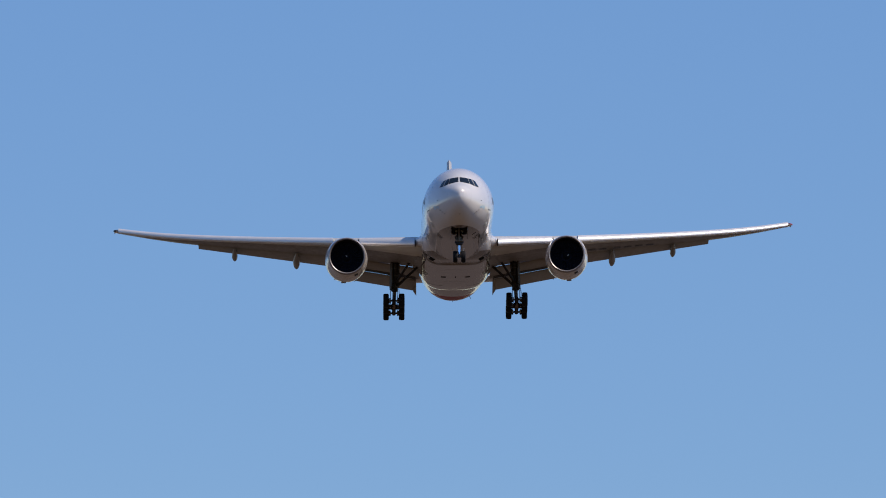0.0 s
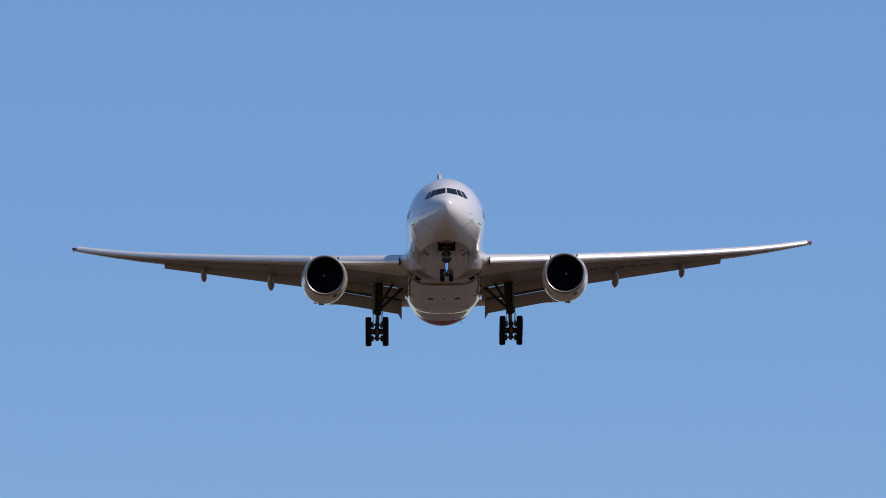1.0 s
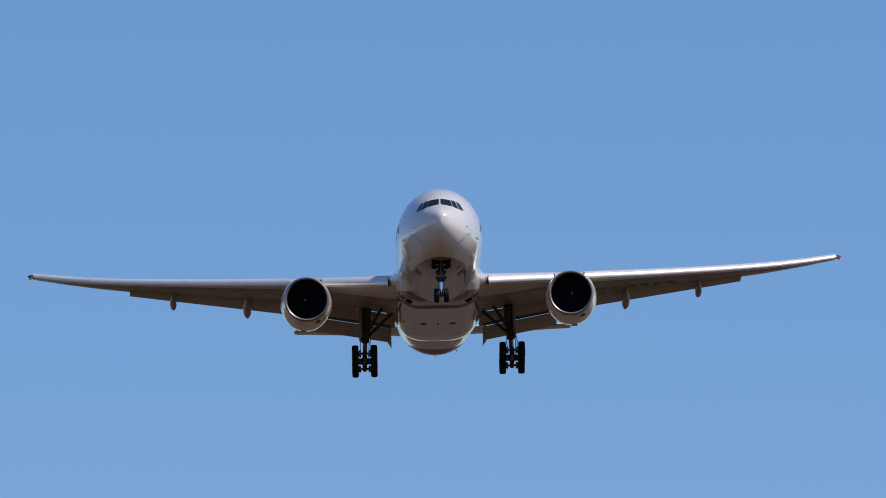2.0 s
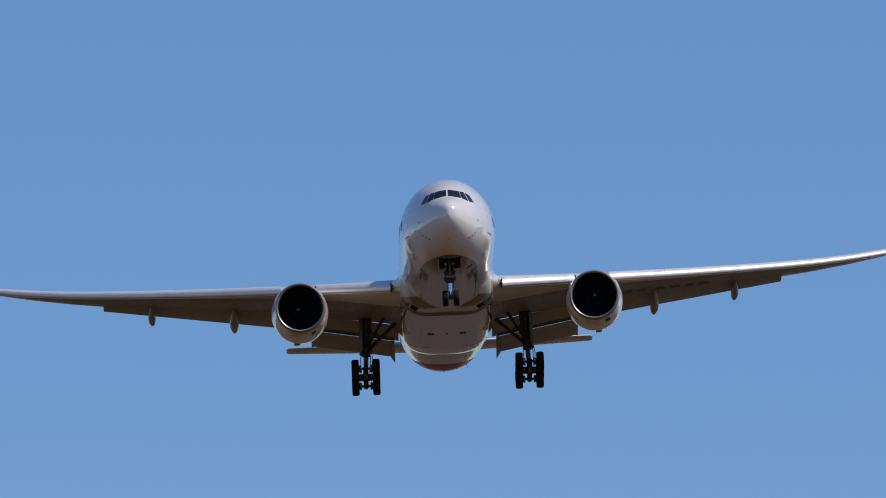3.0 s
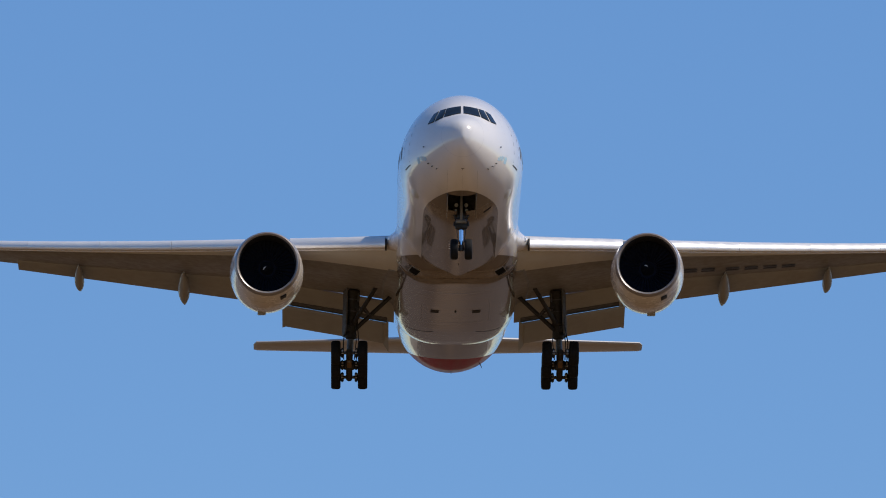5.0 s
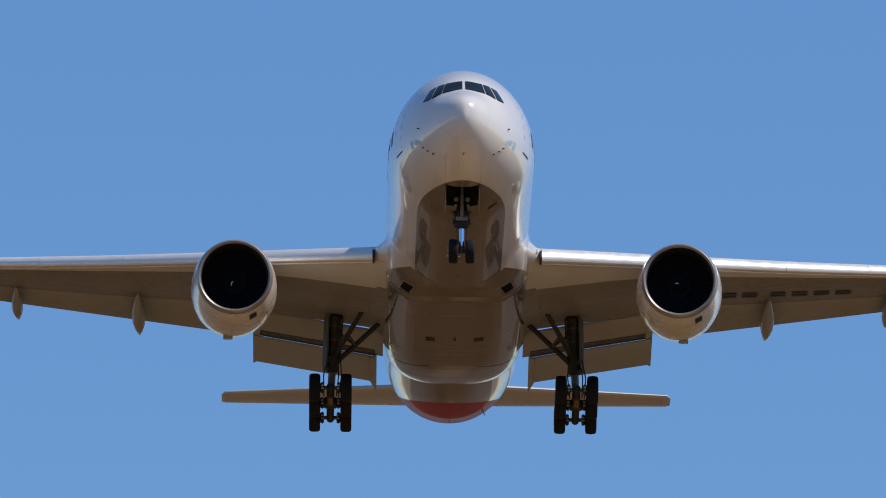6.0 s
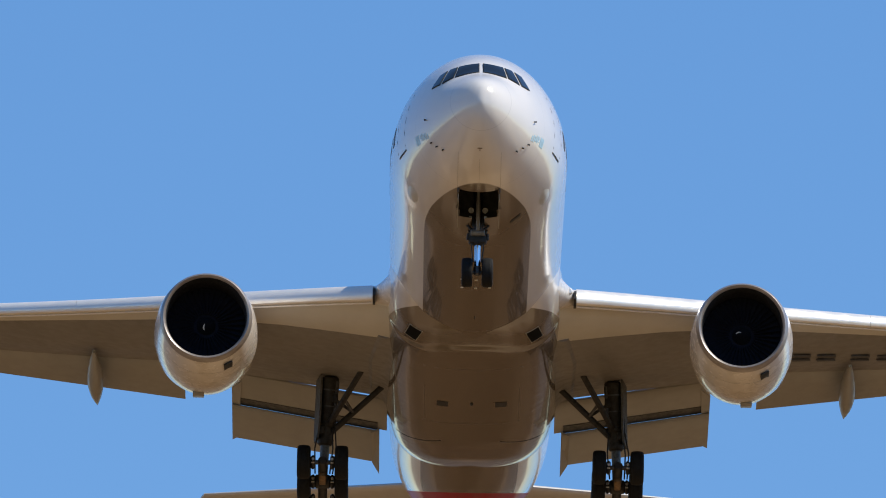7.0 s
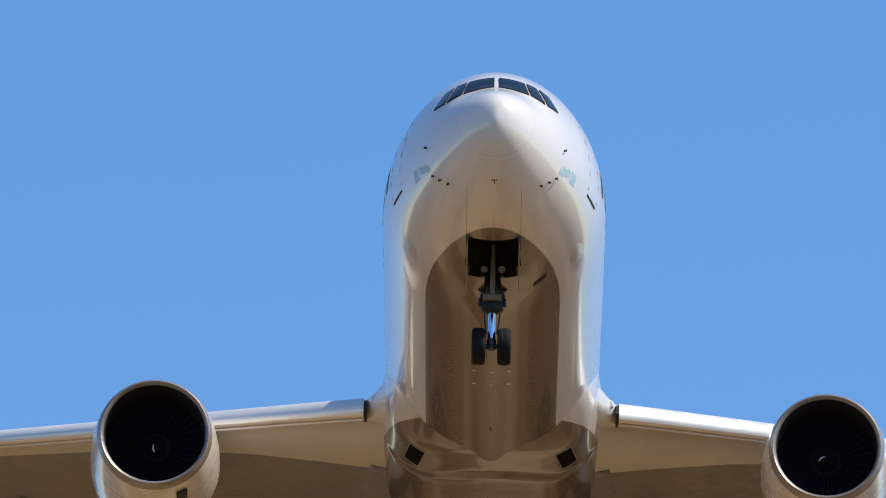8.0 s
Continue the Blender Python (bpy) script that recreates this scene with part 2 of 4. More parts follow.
# ---- airliner ----
TOP = [(0, -0.26), (0.04, 0.02), (0.14, 0.24), (0.35, 0.45), (0.7, 0.67), (1.1, 0.87), (1.6, 1.14), (2.05, 1.56), (2.6, 1.91), (3.2, 2.20), (4.0, 2.53), (4.75, 2.77), (5.5, 2.93), (6.5, 3.06), (8, 3.12), (48, 3.12), (54, 2.98), (58, 2.78), (61, 2.5), (62.6, 2.25), (63.2, 2.05)]
BOT = [(0, -0.42), (0.12, -0.82), (0.5, -1.28), (1.0, -1.67), (2.0, -2.20), (2.8, -2.48), (4.5, -2.81), (6, -3.0), (7.5, -3.09), (9, -3.1), (41, -3.1), (45, -2.94), (49, -2.36), (54, -1.2), (58, -0.2), (61, 0.62), (62.6, 1.2), (63.2, 1.6)]
HALF = [(0, 0.05), (0.12, 0.38), (0.5, 0.80), (1.0, 1.17), (2.0, 1.74), (3.0, 2.15), (4.5, 2.62), (6, 2.91), (7.5, 3.05), (9, 3.1), (43, 3.1), (47, 2.98), (51, 2.62), (55, 2.0), (59, 1.25), (61.5, 0.70), (62.8, 0.3), (63.2, 0.1)]
MID = [(0, -0.34), (2, -0.44), (5, -0.22), (9, 0.0), (42, 0.0), (50, 0.45), (56, 0.95), (61, 1.6), (63.2, 1.8)]


def hull(y, a):
    """Point of the skin at station y and angle a (0 to the port side, up positive)."""
    mid = curve_at(MID, y)
    h = (curve_at(TOP, y) - mid) if math.sin(a) > 0 else (mid - curve_at(BOT, y))
    return Vector((curve_at(HALF, y) * math.cos(a), y, mid + h * math.sin(a)))


def inside(x, y, z):
    mid = curve_at(MID, y)
    h = (curve_at(TOP, y) - mid) if z > mid else (mid - curve_at(BOT, y))
    return (x / curve_at(HALF, y)) ** 2 + ((z - mid) / h) ** 2 < 1


def nose_depth(x, z):
    lo, hi = 0.0, 12.0
    for _ in range(40):
        m = (lo + hi) / 2
        lo, hi = (lo, m) if inside(x, m, z) else (m, hi)
    return hi


def side_at(y, z):
    mid = curve_at(MID, y)
    h = (curve_at(TOP, y) - mid) if z > mid else (mid - curve_at(BOT, y))
    return curve_at(HALF, y) * math.sqrt(max(0.0, 1 - ((z - mid) / h) ** 2))


WELL, WELL_STEP = (3.40, 6.2), 5.45
SEG = 120


def build_fuselage(plane):
    ys = [0, 0.03, 0.08, 0.16, 0.28, 0.42, 0.6, 0.8, 1.0, 1.2, 1.4, 1.6, 1.85, 2.1, 2.35, 2.6, 2.9, 3.2, WELL[0], 3.75, 4.1, 4.5, 4.9, WELL_STEP, 5.8, WELL[1], 6.8, 7.4, 8, 8.7, 9.4, 10]
    ys += [10 + 1.6 * i for i in range(1, 21)] + [42 + 0.7 * i for i in range(1, 29)] + [61.9, 62.2, 62.5, 62.8, 63.0, 63.2]
    bm = bmesh.new()
    rows = rings(bm, [[hull(y, 2 * math.pi * (i + 0.5) / SEG) for i in range(SEG)] for y in ys], True, True)
    gone = [f for f in bm.faces if WELL[0] < f.calc_center_median().y < WELL[1] and abs(f.calc_center_median().x) < (0.69 if f.calc_center_median().y < WELL_STEP else 0.25) and f.calc_center_median().z < -2.3]
    bmesh.ops.delete(bm, geom=gone, context="FACES")
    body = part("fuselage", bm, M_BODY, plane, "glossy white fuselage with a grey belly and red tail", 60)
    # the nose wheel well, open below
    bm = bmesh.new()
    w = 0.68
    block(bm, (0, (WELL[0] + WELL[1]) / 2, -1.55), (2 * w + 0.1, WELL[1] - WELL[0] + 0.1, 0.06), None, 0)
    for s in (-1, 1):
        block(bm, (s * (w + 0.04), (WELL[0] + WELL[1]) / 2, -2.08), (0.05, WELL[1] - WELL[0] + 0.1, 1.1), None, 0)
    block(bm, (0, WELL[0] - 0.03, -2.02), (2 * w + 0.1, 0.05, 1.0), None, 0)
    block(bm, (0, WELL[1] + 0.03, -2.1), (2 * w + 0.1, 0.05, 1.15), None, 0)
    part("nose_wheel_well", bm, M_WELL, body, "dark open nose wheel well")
    return body


def skin_patch(name, points, material, parent, lift=0.012, label="", n=6):
    """A thin plate laid on the skin: points is a function of (u, v) in 0..1."""
    bm = bmesh.new()
    grid, under = [], []
    for j in range(n + 1):
        row, low = [], []
        for i in range(n + 1):
            u, v, e = i / n, j / n, 1e-3
            p = points(u, v)
            nrm = (points(min(u + e, 1), v) - points(max(u - e, 0), v)).cross(points(u, min(v + e, 1)) - points(u, max(v - e, 0))).normalized()
            if nrm.dot(p - Vector((0, max(p.y, 6), -0.3))) < 0:
                nrm = -nrm
            row.append(bm.verts.new(p + nrm * lift))
            low.append(bm.verts.new(p - nrm * 0.01))
        grid.append(row)
        under.append(low)
    for j in range(n):
        for i in range(n):
            bm.faces.new((grid[j][i], grid[j][i + 1], grid[j + 1][i + 1], grid[j + 1][i]))
    edge = [(0, i) for i in range(n)] + [(j, n) for j in range(n)] + [(n, i) for i in range(n, 0, -1)] + [(j, 0) for j in range(n, 0, -1)]
    for (a, b), (c, d) in zip(edge, edge[1:] + edge[:1]):
        bm.faces.new((grid[a][b], grid[c][d], under[c][d], under[a][b]))
    return part(name, bm, material, parent, label)


def quad(a, b, c, d):
    """Bilinear blend of four 2-D corners."""
    return lambda u, v: tuple((1 - v) * ((1 - u) * a[k] + u * b[k]) + v * ((1 - u) * d[k] + u * c[k]) for k in (0, 1))


PANES = {
    "windscreen_pane": [((0.085, 1.13), (0.86, 0.98), (0.73, 1.49), (0.085, 1.58))],
    "side_window_pane": [((0.94, 0.97), (1.31, 0.83), (1.05, 1.44), (0.81, 1.48)), ((1.40, 0.81), (1.66, 0.80), (1.37, 1.31), (1.15, 1.41))],
}


def build_cockpit(body):
    for s in (-1, 1):
        for name, corners in PANES.items():
            for four in corners:
                def ahead(u, v, q=quad(*four), s=s):
                    x, z = q(u, v)
                    return Vector((s * x, nose_depth(x, z), z))

                def around(u, v, q=quad(*four), s=s, mid=[sum(c[k] for c in four) / 4 for k in (0, 1)]):
                    x, z = q(u, v)
                    x, z = mid[0] + (x - mid[0]) * 1.07, mid[1] + (z - mid[1]) * 1.07
                    return Vector((s * x, nose_depth(x, z), z))

                pane = skin_patch(name, ahead, M_GLASS, body, 0.032, "dark tinted cockpit glass")
                skin_patch("window_surround", around, M_DARK, body, 0.02, "dark window seal")


def belly_at(x, y):
    mid = curve_at(MID, y)
    return Vector((x, y, mid - (mid - curve_at(BOT, y)) * math.sqrt(max(0.0, 1 - (x / curve_at(HALF, y)) ** 2))))


def fairing_keel(x, y):
    """Lowest height of the fairing; its front lip reaches forward along the middle."""
    return curve_at(FAIR_BOT, y + (0.75 * max(0.0, 1 - (x / 1.9) ** 2) if y < 23 else 0.0))


def fairing_at(x, y):
    w, b = curve_at(FAIR_HALF, y), fairing_keel(x, y)
    return Vector((x, y, -0.6 - (-0.6 - b) * max(0.0, 1 - abs(x / w) ** 2.9) ** (1 / 2.9)))


def build_skin_details(plane, body):
    def on_side(y0, y1, z0, z1, s, slant=0.0):
        def f(u, v):
            y = y0 + (y1 - y0) * u + slant * v
            z = z0 + (z1 - z0) * v
            return Vector((s * side_at(y, z), y, z))
        return f

    for s in (-1, 1):
        # round pale emblem and its small line of lettering
        for k in range(5):
            skin_patch("pale_blue_mark", on_side(2.25 + 0.13 * k, 2.34 + 0.13 * k, -1.08 + 0.03 * k - 0.03 * (k % 2), -0.90 + 0.03 * k + 0.04 * (k % 2), s), M_BLUE, body, 0.006, "pale blue lettering bar", 2)
        skin_patch("pale_blue_mark", on_side(2.95, 3.28, -1.06, -0.74, s), M_BLUE, body, 0.006, "pale blue emblem", 3)
        # passenger doors with a dark sill
        for y in (4.4, 17.2):
            if y < 5:
                skin_patch("door_sill", on_side(y, y + 1.05, -0.87, -0.82, s), M_DARK, body, 0.015, "dark door sill plate", 3)
            for e in (0, 1.12):
                skin_patch("door_seam", on_side(y + e, y + e + 0.03, -0.7, 1.15, s), M_DARK, body, 0.004, "door outline", 4)
        # airline lettering as bars
        for k in range(6):
            skin_patch("lettering_bar", on_side(6.2 + 1.2 * k, 6.7 + 1.2 * k, -0.1 + 0.1 * (k % 2), 0.5, s), M_TEXT, body, 0.006, "dark lettering bar on the side", 3)
        # cabin windows
        for k in range(46):
            y = 9.0 + 0.533 * k * 1.25
            if 16.9 < y < 18.7 or y > 44:
                continue
            skin_patch("cabin_window", on_side(y, y + 0.27, 0.38, 0.76, s), M_GLASS, body, 0.004, "", 2)
        # probes and small sensors on the nose
        for y, z in ((2.2, -1.24), (2.03, -1.42), (1.87, -1.58), (2.28, -0.40)):
            bm = bmesh.new()
            x = side_at(y, z)
            n = Vector((x, -0.4, z * 0.6)).normalized()
            base = Vector((x, y, z)) - n * 0.02
            tube(bm, base, base + n * 0.09, 0.03, 0.02, 10)
            tube(bm, base + n * 0.08 + Vector((0, 0.03, 0)), base + n * 0.08 + Vector((0, -0.12, 0)), 0.018, 0.01, 10)
            ob = part("air_probe", bm, M_BLACK, body, "small dark air data probe")
            if s < 0:
                ob.data.transform(Matrix.Diagonal((-1, 1, 1, 1)))
                ob.data.flip_normals()
        # round blister on the lower side
        bm = bmesh.new()
        y, a = 6.1, radians(-38.5)
        loops = []
        for k in range(9):
            q = 0.04 + 0.96 * k / 8
            rise = 0.045 * (1 - q * q) ** 2 - 0.004
            loop = []
            for m in range(28):
                th = math.tau * m / 28
                b = a + 0.115 * q * math.sin(th)
                loop.append(hull(y + 0.68 * q * math.cos(th), b) + Vector((math.cos(b), 0, math.sin(b))) * rise)
            loops.append(loop)
        rings(bm, loops, True, False)
        ob = part("fairing_blister", bm, M_LEADING, body, "rounded white blister")
        if s < 0:
            ob.data.transform(Matrix.Diagonal((-1, 1, 1, 1)))
            ob.data.flip_normals()
    # closed forward doors of the nose wheel well
    for x0, x1, y0, y1 in ((-0.74, -0.733, 1.5, WELL[0]), (0.733, 0.74, 1.5, WELL[0]), (-0.003, 0.003, 1.55, WELL[0])):
        skin_patch("door_seam", lambda u, v, a=x0, b=x1, c=y0, d=y1: belly_at(a + (b - a) * u, c + (d - c) * v), M_FLAP, body, 0.003, "nose door seam", 8)
    skin_patch("drain_vent", lambda u, v: belly_at(1.12 + 0.34 * u, 6.15 - 0.28 * u + 0.22 * v), M_BLACK, body, 0.012, "dark drain vent", 3)
    # chin sensor: a thin bar with a stem
    for x0, x1, y0, y1 in ((-0.08, 0.08, 1.10, 1.125), (-0.012, 0.012, 1.125, 1.22)):
        skin_patch("chin_sensor", lambda u, v, a=x0, b=x1, c=y0, d=y1: belly_at(a + (b - a) * u, c + (d - c) * v), M_PLUG, body, 0.01, "small brown chin sensor", 3)
    # small belly fittings
    for x, y in ((-0.49, 12.4), (0.0, 12.5), (0.49, 12.4), (-0.49, 13.45), (0.0, 13.55), (0.49, 13.45)):
        bm = bmesh.new()
        block(bm, (x, y, hull(y, -math.pi / 2).z - 0.01), (0.10, 0.045, 0.035), None, 0.01)
        part("drain_fitting", bm, M_MARK, body, "small pale drain fitting")
    for x, y, h in ((0.0, 17.0, 0.03), (1.45, 45.5, 0.26), (0.0, 46.6, 0.02)):
        z = -math.sqrt(max(0.1, 3.1 ** 2 - x * x)) + (0.3 if y > 45 else 0)
        bm = bmesh.new()
        foil(bm, [((x, y, z + 0.1), (x, y + 0.45, z + 0.1), 0.12, 0, 1, (1, 0, 0)), ((x * 1.12, y + 0.2, z - h), (x * 1.12, y + 0.48, z - h), 0.12, 0, 1, (1, 0, 0))], 8)
        part("blade_antenna", bm, M_BLACK, body, "thin dark blade antenna")


FAIR_HALF = [(16.6, 1.9), (18.5, 2.9), (20, 3.12), (23, 3.28), (29, 3.38), (34, 3.34), (36.5, 3.22), (38, 3.0), (38.8, 2.6)]
FAIR_BOT = [(16.6, -2.0), (18.5, -2.61), (20, -3.06), (21.55, -3.14), (21.77, -3.27), (22.3, -3.28), (33, -3.28), (36, -3.22), (38, -3.06), (38.8, -2.85)]


def build_belly_fairing(plane):
    bm = bmesh.new()
    loops = []
    for y in [16.6 + 0.25 * i for i in range(16)] + [20.6 + 0.05 * i for i in range(28)] + [22.0 + 0.25 * i for i in range(68)] + [38.8]:
        w = curve_at(FAIR_HALF, y)
        top = -0.6
        loop = []
        for k in range(49):
            a = math.pi * k / 48
            c, s = math.cos(a), math.sin(a)
            e = 2 / 2.9
            x = w * math.copysign(abs(c) ** e, c)
            loop.append((x, y, top - (top - fairing_keel(x, y)) * abs(s) ** e))
        loops.append(loop)
    rings(bm, loops, True, True)
    fairing = part("belly_fairing", bm, M_FAIRING, plane, "grey belly fairing between the wings", 60)
    for s in (-1, 1):
        # ram air inlet: flat plate painted black as the opening's shade, raised frame
        four = ((2.31, 20.0), (1.90, 20.13), (2.10, 21.24), (2.47, 21.12))
        mid = [sum(c[k] for c in four) / 4 for k in (0, 1)]
        for name, grow, lift, mat, label in (("inlet_frame", 1.16, 0.012, M_FLAP, "grey inlet frame"), ("inlet_shade", 1.04, 0.02, M_VOID, "black square plate for the shade inside an air inlet")):
            def cheek(u, v, q=quad(*four), g=grow, s=s):
                x, y = q(u, v)
                return fairing_at(s * (mid[0] + (x - mid[0]) * g), mid[1] + (y - mid[1]) * g)
            skin_patch(name, cheek, mat, fairing, lift, label, 4)
        for name, four, lift, mat, label in (
                ("vent_panel", ((0.76, 28.05), (1.38, 28.05), (1.34, 30.0), (0.80, 30.0)), 0.006, M_FAIRING, "brown-grey access panel"),
                ("belly_vent", ((0.87, 28.05), (1.29, 28.05), (1.29, 28.65), (0.87, 28.65)), 0.02, M_BLACK, "dark belly vent"),
                ("fairing_seam", ((1.1, 33.55), (2.99, 34.75), (2.99, 34.83), (1.1, 33.63)), 0.006, M_BLACK, "dark fairing seam")):
            skin_patch(name, lambda u, v, q=quad(*four), s=s: fairing_at(s * q(u, v)[0], q(u, v)[1]), mat, fairing, lift, label, 8)
    # seams between the fairing's skin panels
    for x0, x1, y0, y1 in ((-2.2, 2.2, 23.6, 23.615), (-2.2, 2.2, 31.0, 31.015), (-1.75, -1.743, 26.34, 31.0), (1.743, 1.75, 26.34, 31.0)):
        skin_patch("panel_seam", lambda u, v, a=x0, b=x1, c=y0, d=y1: fairing_at(a + (b - a) * u, c + (d - c) * v), M_PLUG, fairing, 0.003, "thin panel seam", 10)
    bm = bmesh.new()
    block(bm, (0, 28.2, -3.28), (0.1, 0.16, 0.12), None, 0.02)
    part("belly_beacon", bm, M_BLACK, fairing, "small dark belly beacon")
    return fairing


# ---- wings ----
def le_y(x):
    return 21.25 + 0.64 * (x - 3.66)


TE = [(2.0, 34.5), (10.2, 35.1), (30.45, 40.2)]
WZ = [(2.0, -1.42), (3.66, -1.18), (9.7, -0.44), (16, 0.33), (24.6, 1.56), (28, 2.2), (30.45, 2.75)]
WT = [(2.0, 0.135), (10, 0.115), (20, 0.10), (30.45, 0.09)]
TWIST = [(2.0, 0.30), (10.0, 0.05), (30.45, -0.05)]


def te_y(x):
    (a, b, c) = TE
    p, q = (a, b) if x < b[0] else (b, c)
    return p[1] + (q[1] - p[1]) * (x - p[0]) / (q[0] - p[0])


def section(x, s, c0, c1):
    z = curve_at(WZ, x)
    return ((s * x, le_y(x), z), (s * x, te_y(x), z - curve_at(TWIST, x)), curve_at(WT, x), c0, c1, (0, 0, 1))


def lead(x):
    return curve_at([(2.0, 0.225), (3.4, 0.205), (8.2, 0.112), (12, 0.085), (30.5, 0.08)], x)


def wing_point(x, s, c, drop=0.0):
    le, te, t, *_ = section(x, s, 0, 1)
    le, te = Vector(le), Vector(te)
    chord = te - le
    return le + chord * c - Vector((0, 0, thickness(c) * t * chord.length + drop))


def build_wing(plane, s):
    bm = bmesh.new()
    foil(bm, [section(x, s, lead(x), 0.925 - 0.005 * x) for x in (2.0, 3.4, 5, 7, 9.05)] + [section(x, s, lead(x), 0.80) for x in (9.1, 11, 14, 17, 20, 22.9)] + [section(x, s, lead(x), 0.97) for x in (22.95, 25, 27.5, 29.6, 30.3)])
    wing = part("wing", bm, M_WING, plane, "grey swept wing with flaps and slats extended", 40)
    bm = bmesh.new()
    foil(bm, [section(x, s, 0.0, lead(x) - 0.001) for x in [2.0, 3.0, 3.6, 5, 7, 9, 11, 14, 17, 20, 23, 25, 27.5, 29.6, 30.3]], 12)
    part("leading_panel", bm, M_LEADING, wing, "cream fixed leading edge panel")
    # rounded tip with its lamp
    bm = bmesh.new()
    a, b, c = section(30.3, s, 0, 0.97), section(30.5, s, 0.06, 0.98), section(30.58, s, 0.25, 0.98)
    foil(bm, [a, (b[0], b[1], 0.07, 0, 0.98, b[5]), ((s * 30.6, le_y(30.6) + 0.45, 2.79), (s * 30.6, te_y(30.45) + 0.1, 2.73), 0.03, 0, 0.98, (0, 0, 1))], 12)
    part("wing_tip", bm, M_WHITE, wing, "white rounded wing tip")
    bm = bmesh.new()
    block(bm, (s * 30.46, le_y(30.4) + 0.25, 2.77), (0.22, 0.5, 0.14), Matrix.Rotation(s * radians(-32), 4, "Z"), 0.04)
    part("navigation_lamp", bm, M_REDPAINT if s > 0 else M_DARK, wing, "small red tip lamp" if s > 0 else "small dark tip lamp")
    # slats: drooped nose pieces ahead of the leading edge
    for x0, x1 in ((3.7, 8.55), (10.9, 14.71), (14.72, 18.52), (18.53, 22.32), (22.33, 26.01), (26.02, 30.2)):
        bm = bmesh.new()
        st = []
        for k in range(5):
            x = x0 + (x1 - x0) * k / 4
            c = te_y(x) - le_y(x)
            d = 0.49 + 0.032 * c
            z = curve_at(WZ, x)
            st.append(((s * x, le_y(x) - 0.72 * d, z - 0.29 * d), (s * x, le_y(x) + 0.75 * d, z + 0.50 * d), 0.33, 0, 1, (0, -0.32, 0.95)))
        foil(bm, st, 12)
        slat = part("slat", bm, M_SLAT, wing, "bright extended leading edge slat")
        # white strip added for the light that the slat's lower edge catches
        bm = bmesh.new()
        loops = []
        for k in range(7):
            x = x0 + (x1 - x0) * k / 6
            d = 0.49 + 0.032 * (te_y(x) - le_y(x))
            p = Vector((s * x, le_y(x) - 0.30 * d, curve_at(WZ, x) - 0.43 * d))
            loops.append([p + Vector((0, 0.05 * math.cos(q), 0.034 * math.sin(q))) for q in (math.tau * m / 8 for m in range(8))])
        rings(bm, loops)
        part("slat_edge_glint", bm, M_WHITE, slat, "thin white strip for the lit lower edge of the slat")
    # dark solid put in for the dark gap at each end of the inboard slat
    for x, k in ((3.60, 1.0), (8.58, 0.8)):
        y, z = le_y(x), curve_at(WZ, x)
        bm = bmesh.new()
        rings(bm, [[(s * (x + e), y + k * a, z + k * b) for a, b in ((-0.62, -0.18), (-0.32, -0.40), (0.0, -0.38), (0.1, -0.2), (0.05, 0.13), (-0.2, 0.22), (-0.48, 0.08))] for e in (0, 0.09)])
        part("slat_end_gap", bm, M_DARK, wing, "dark piece for the gap at the slat end")
    # inboard double slotted flap: main and aft panel

    def flap(name, x0, x1, a0, a1, b0, b1, thick, label, mat=M_FLAP, c0=0, lower=0.0):
        bm = bmesh.new()
        st = []
        for k in range(5):
            f = k / 4
            x = x0 + (x1 - x0) * f
            le = Vector((s * x, *(a0[i] + (a1[i] - a0[i]) * f for i in (0, 1))))
            te = Vector((s * x, *(b0[i] + (b1[i] - b0[i]) * f for i in (0, 1))))
            up = Vector((0, -(te.z - le.z), te.y - le.y)).normalized()
            st.append((le - up * lower, te - up * lower, thick, c0, 1, up))
        foil(bm, st, 12)
        return part(name, bm, mat, wing, label)

    flap("flap", 3.15, 9.0, (33.42, -1.72), (33.68, -0.67), (35.34, -2.41), (35.6, -1.36), 0.14, "grey inboard main flap")
    flap("flap", 3.45, 9.0, (35.20, -2.465), (35.45, -1.465), (36.9, -3.24), (37.8, -2.10), 0.12, "grey inboard aft flap")
    # dark strip stands for the shade in the slot between the two panels
    flap("flap_slot_shade", 3.5, 8.95, (33.42, -1.67), (33.68, -0.67), (35.38, -2.37), (35.63, -1.37), 0.14, "dark strip for the shade in the flap slot", M_WELL, 0.74, 0.02)
    flap("flaperon", 9.2, 10.7, (33.2, -0.68), (33.35, -0.52), (35.5, -0.82), (35.7, -0.70), 0.12, "grey drooped flaperon")
    flap("flap", 10.8, 22.98, (32.75, -0.47), (36.7, 1.20), (36.28, -1.06), (38.0, 0.95), 0.12, "grey outboard flap")
    # inner and outer end plates of the inboard flap
    for four in (((3.43, 35.2, -2.40), (3.74, 35.2, -2.52), (3.70, 36.7, -3.26), (3.42, 37.0, -3.64)),
                 ((8.66, 33.9, -0.98), (9.02, 34.5, -1.06), (9.02, 37.9, -2.14), (8.78, 37.6, -2.12))):
        bm = bmesh.new()
        rings(bm, [[(s * x, y, z + e) for x, y, z in four] for e in (-0.03, 0.03)])
        part("flap_end_plate", bm, M_FLAP, wing, "grey flap end plate")
